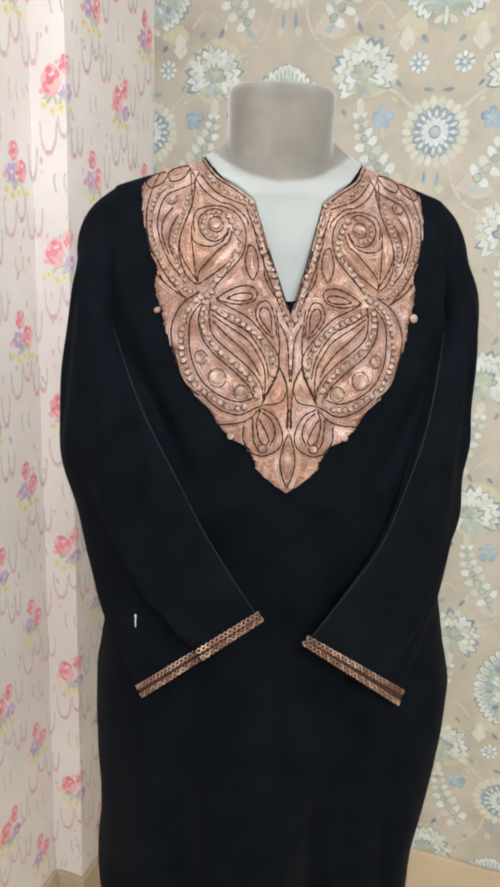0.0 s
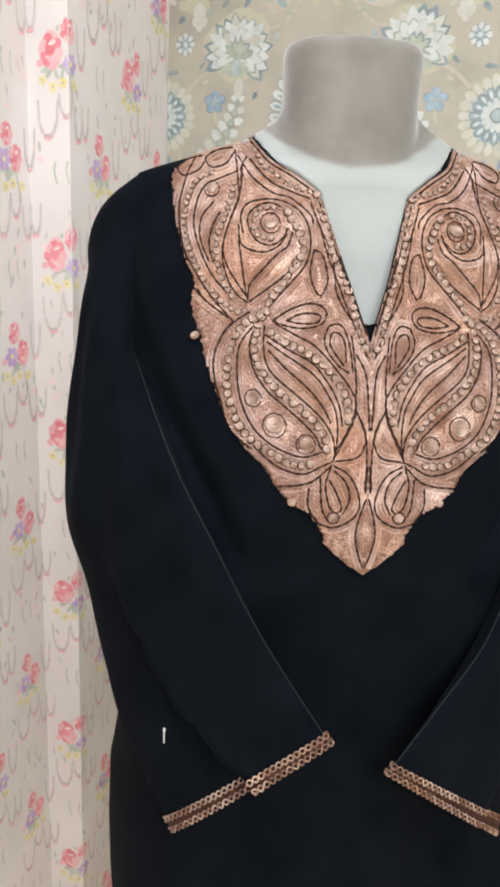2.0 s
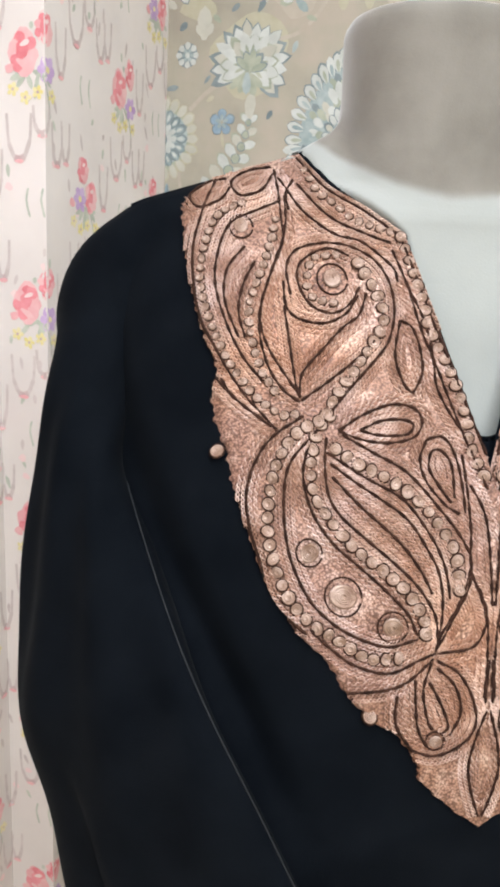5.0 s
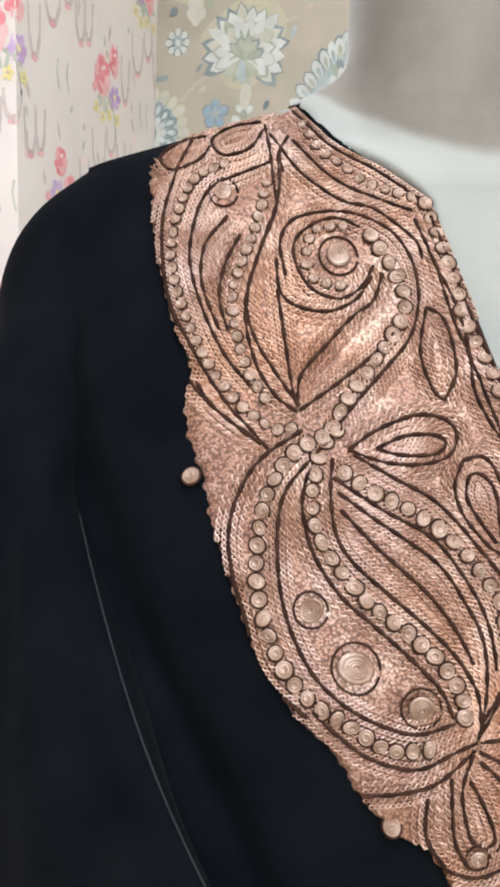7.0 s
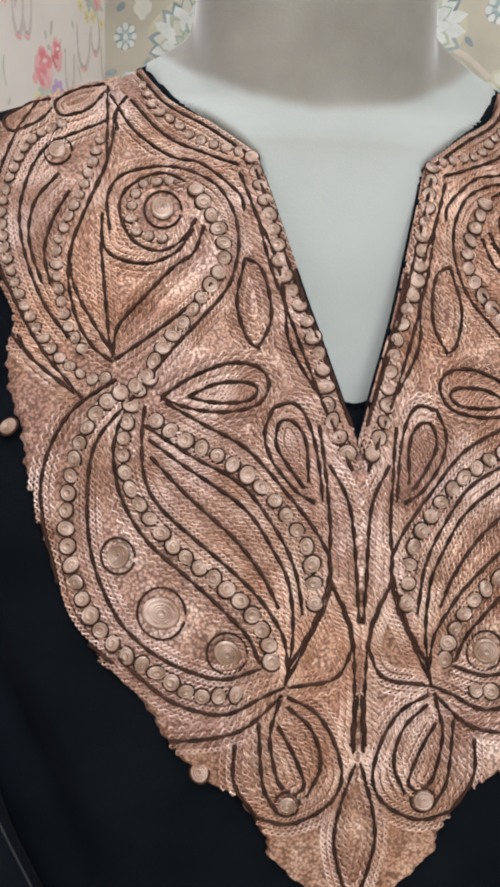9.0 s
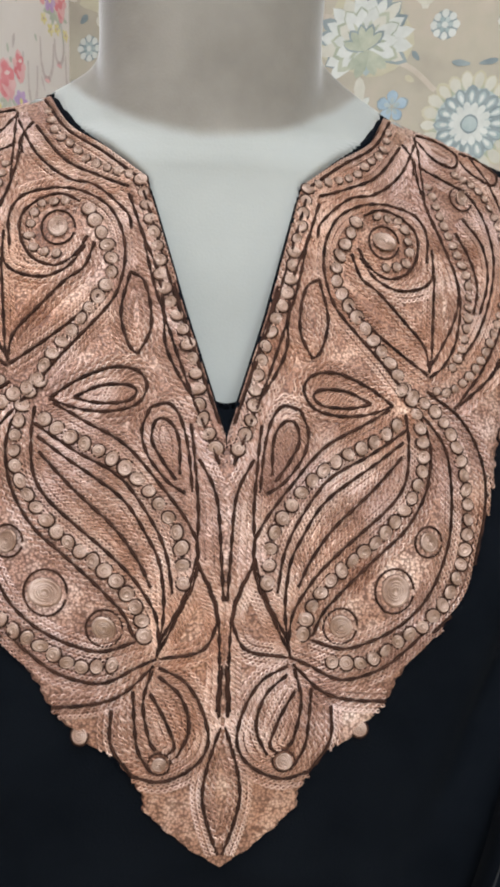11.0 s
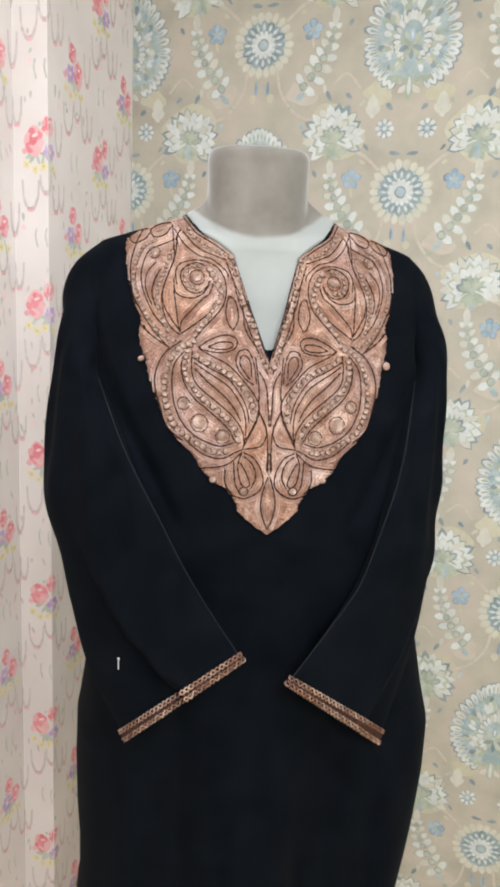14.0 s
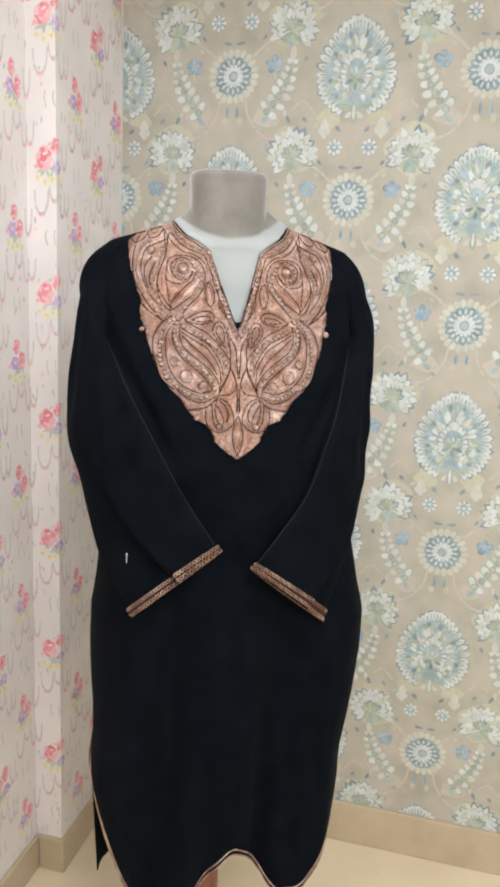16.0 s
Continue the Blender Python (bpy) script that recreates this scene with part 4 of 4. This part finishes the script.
def damask(p, x, y):
    rosette(p, x, y)
    palmette(p, x, y + 0.302)
    p.petal(x - 0.006, y + 0.077, 172, 0.024, 0.009, 3, SLATE)
    p.petal(x + 0.006, y + 0.077, 8, 0.024, 0.009, 3, SLATE)
    for s in (-1, 1):
        lotus(p, x + s * 0.152, y + 0.112, s)
        spray(p, x + s * 0.130, y - 0.020, s)
        bluet(p, x + s * 0.108, y + 0.026)
        starlet(p, x + s * 0.044, y + 0.128)
        p.petal(x + s * 0.030, y + 0.165, 90 - s * 45, 0.018, 0.011, 3, SLATE)
        p.petal(x + s * 0.013, y - 0.072, -90, 0.030, 0.009, 3, SKY)
        p.petal(x + s * 0.014, y - 0.074, -90, 0.024, 0.004, 4, SLATE)
        p.petal(x + s * 0.072, y + 0.150, 90, 0.048, 0.024, 2, CREAM)
        for d in (-1, 1):
            p.petal(x + s * 0.072, y + 0.155, 90 + d * 38, 0.024, 0.014, 3, CREAM)
        p.petal(x + s * 0.075, y + 0.085, 90 - s * 40, 0.016, 0.007, 3, SLATE)
        p.line([(x + s * 0.033, y - 0.052), (x + s * 0.045, y - 0.10), (x + s * 0.085, y - 0.145), (x + s * 0.15, y - 0.16)], 0.006, 1, SAND)
        p.line([(x + s * 0.05, y + 0.045), (x + s * 0.085, y + 0.075), (x + s * 0.125, y + 0.092)], 0.007, 1, SAND)
        p.line([(x + s * 0.10, y + 0.21), (x + s * 0.13, y + 0.24), (x + s * 0.158, y + 0.22)], 0.005, 1, SAND)
        p.petal(x + s * 0.020, y - 0.118, 90, 0.020, 0.016, 2, STRAW)
        p.petal(x + s * 0.155, y - 0.115, 90 + s * 30, 0.022, 0.010, 2, SLATE)
        for dx, dy, a, ln, mat in ((0.185, 0.03, 60, 0.016, SLATE), (0.10, 0.175, 140, 0.018, SAGE), (0.06, -0.13, 20, 0.018, SAGE), (0.118, 0.19, 40, 0.016, SLATE),
                                   (0.095, -0.175, 110, 0.017, BLUEG), (0.020, 0.215, 120, 0.015, STRAW), (0.175, 0.20, 80, 0.020, CREAM), (0.08, 0.058, 30, 0.014, STRAW)):
            p.petal(x + s * dx, y + dy, 90 + s * (a - 90), ln, 0.009, 2, mat)
        p.disc(x + s * 0.06, y + 0.20, 0.030, 0.022, 0.2, STRAW, 16, 0.2)
        p.disc(x + s * 0.09, y - 0.10, 0.034, 0.024, 0.2, SAND, 16, 0.2)


pr = Print()
for i in range(-2, 7):
    for j in range(-5, 3):
        damask(pr, -0.034 + 0.317 * i, 1.870 + 0.604 * j + (0.302 if i % 2 else 0))
wall_n = bpy.data.objects["wall_north"]
pr.sheet("floral_print", INKS_R, lambda x, y, k: (max(x, WX + 0.0006), WY - 0.0004 - 0.00012 * k, min(max(y, FLOOR + 0.12), TOP - 0.002)), wall_n, "blue, white and sage printed medallion pattern")

INKS_L = [ink("ink_coral", [(0.68, 0.18, 0.21), (0.80, 0.32, 0.35)]), ink("ink_pink", [(0.74, 0.36, 0.38), (0.80, 0.50, 0.50)]),
          ink("ink_lilac", [(0.44, 0.27, 0.52), (0.60, 0.46, 0.64)]), ink("ink_leaf", [(0.40, 0.44, 0.36), (0.57, 0.58, 0.50)]),
          ink("ink_yellow", [(0.72, 0.62, 0.24), (0.76, 0.68, 0.42)]), ink("ink_mauve", [(0.50, 0.36, 0.36), (0.60, 0.48, 0.46)]),
          ink("ink_mist", [(0.53, 0.455, 0.435), (0.63, 0.55, 0.53)]), ink("ink_blush", [(0.78, 0.56, 0.56), (0.80, 0.64, 0.62)])]
CORAL, PINK, LILAC, LEAF, YELLOW, MAUVE, MIST, BLUSH = range(8)


def rose(p, x, y, rx, ry):
    """A watercolour rose: loose outer petals, a deeper heart."""
    p.disc(x, y, rx, ry, 1.5, PINK, 14, 0.14)
    for k in range(7):
        a = 51 * k + p.rng.uniform(-15, 15)
        p.petal(x + 0.25 * rx * math.cos(radians(a)), y + 0.25 * ry * math.sin(radians(a)), a, 0.78 * (rx + ry) / 2, 0.85 * rx, 2 + (k % 2), PINK if k % 3 == 0 else CORAL)
    p.disc(x - rx * 0.1, y + ry * 0.1, rx * 0.45, ry * 0.45, 5, CORAL, 10, 0.15)
    p.petal(x - rx * 0.5, y - ry * 0.3, -30, rx * 1.2, ry * 0.35, 6, PINK)
    p.petal(x - rx * 0.2, y + ry * 0.3, 20, rx * 0.7, ry * 0.25, 7, BLUSH)


def swag(p, x, y, w, h, mat):
    """A hanging garland in the shape of a U, thickest at its foot."""
    pts = [(x - w, y + h), (x - w * 0.85, y + 0.35 * h), (x - w * 0.4, y + 0.04 * h), (x, y), (x + w * 0.4, y + 0.06 * h), (x + w * 0.85, y + 0.4 * h), (x + w, y + h)]
    p.line(pts, 0.0040, 1, mat)
    p.line(pts[1:6], 0.0060, 1.5, mat)
    p.line(pts[2:5], 0.0085, 2, MAUVE)
    p.petal(x - 0.007, y - 0.002, 0, 0.014, 0.006, 3, PINK if x * 1000 % 2 < 1 else MAUVE)


def bouquet(p, x, y, kind):
    if kind == 0:
        rose(p, x - 0.014, y, 0.020, 0.026)
        rose(p, x + 0.018, y + 0.026, 0.013, 0.021)
        p.whorl(x + 0.021, y - 0.020, 0.002, 0.015, 0.012, 6, 3, LILAC)
        p.disc(x + 0.021, y - 0.020, 0.004, 0.004, 4, YELLOW)
        p.disc(x - 0.002, y + 0.030, 0.003, 0.004, 3, LEAF)
    else:
        rose(p, x - 0.006, y + 0.026, 0.013, 0.020)
        rose(p, x + 0.016, y - 0.008, 0.014, 0.024)
        p.whorl(x - 0.014, y - 0.012, 0.002, 0.016, 0.012, 6, 3, LILAC)
        p.disc(x - 0.014, y - 0.012, 0.004, 0.004, 4, YELLOW)
    for a in (-160, -130, -100, -70, -40, -15, 200):
        p.petal(x + p.rng.uniform(-0.01, 0.01), y - 0.022, a, p.rng.uniform(0.018, 0.032), 0.008, 1, LEAF)
    p.line([(x + 0.012, y - 0.025), (x + 0.022, y - 0.05), (x + 0.027, y - 0.075)], 0.0022, 1, LEAF)
    for dx, dy in ((-0.030, -0.042), (-0.012, -0.052), (0.006, -0.046), (0.030, -0.048)):
        p.whorl(x + dx, y + dy, 0.001, 0.008, 0.006, 5, 2, YELLOW)
        p.disc(x + dx, y + dy, 0.002, 0.002, 3, MAUVE)
    p.disc(x - 0.034, y - 0.018, 0.007, 0.006, 2, PINK, 10, 0.15)
    swag(p, x - 0.022, y - 0.125, 0.018, 0.055, MIST)
    swag(p, x + 0.012, y - 0.095, 0.013, 0.034, MIST)
    swag(p, x + 0.042, y - 0.128, 0.012, 0.050, MIST)
    swag(p, x + 0.052, y - 0.020, 0.012, 0.060, MIST)
    swag(p, x - 0.050, y + 0.030, 0.010, 0.050, MIST)
    for k in range(9):
        dx, dy = p.rng.uniform(-0.055, 0.055), p.rng.uniform(-0.19, 0.11)
        p.petal(x + dx, y + dy, p.rng.uniform(60, 120), p.rng.uniform(0.010, 0.022), 0.006, 0.3, MIST if k % 3 else LEAF)
        if k % 4 == 0:
            p.disc(x + dx, y + dy - 0.012, 0.006, 0.005, 0.4, BLUSH, 10, 0.2)
    for dx in (-0.01, 0.012):
        p.line([(x + dx, y - 0.16), (x + dx - 0.003, y - 0.175), (x + dx + 0.002, y - 0.195)], 0.003, 1, LEAF)


pl = Print()
for i in range(-1, 14):
    for j in range(-6, 4):
        kind = i % 2
        bouquet(pl, 1.620 - 0.112 * i, 1.758 + 0.1525 * (0 if kind == 0 else 1) + 0.305 * j, 1 - kind)


def round_pilaster(s, y, k):
    """Paper running from the corner along the pilaster, round its edge and on along the wall."""
    d = 0.0004 + 0.00012 * k
    y = min(max(y, FLOOR + 0.11), TOP - 0.002)
    if s >= STEP_Y:
        return (WX + d, min(s, WY - 0.003), y)
    if s >= STEP_Y - (WX - STEP_X):
        return (WX - (STEP_Y - s), STEP_Y - d, y)
    return (STEP_X + d, min(s + (WX - STEP_X), STEP_Y - d), y)


pl.sheet("rose_print", INKS_L, round_pilaster, bpy.data.objects["wall_west"], "pink rose bouquets and grey garlands printed on the paper")
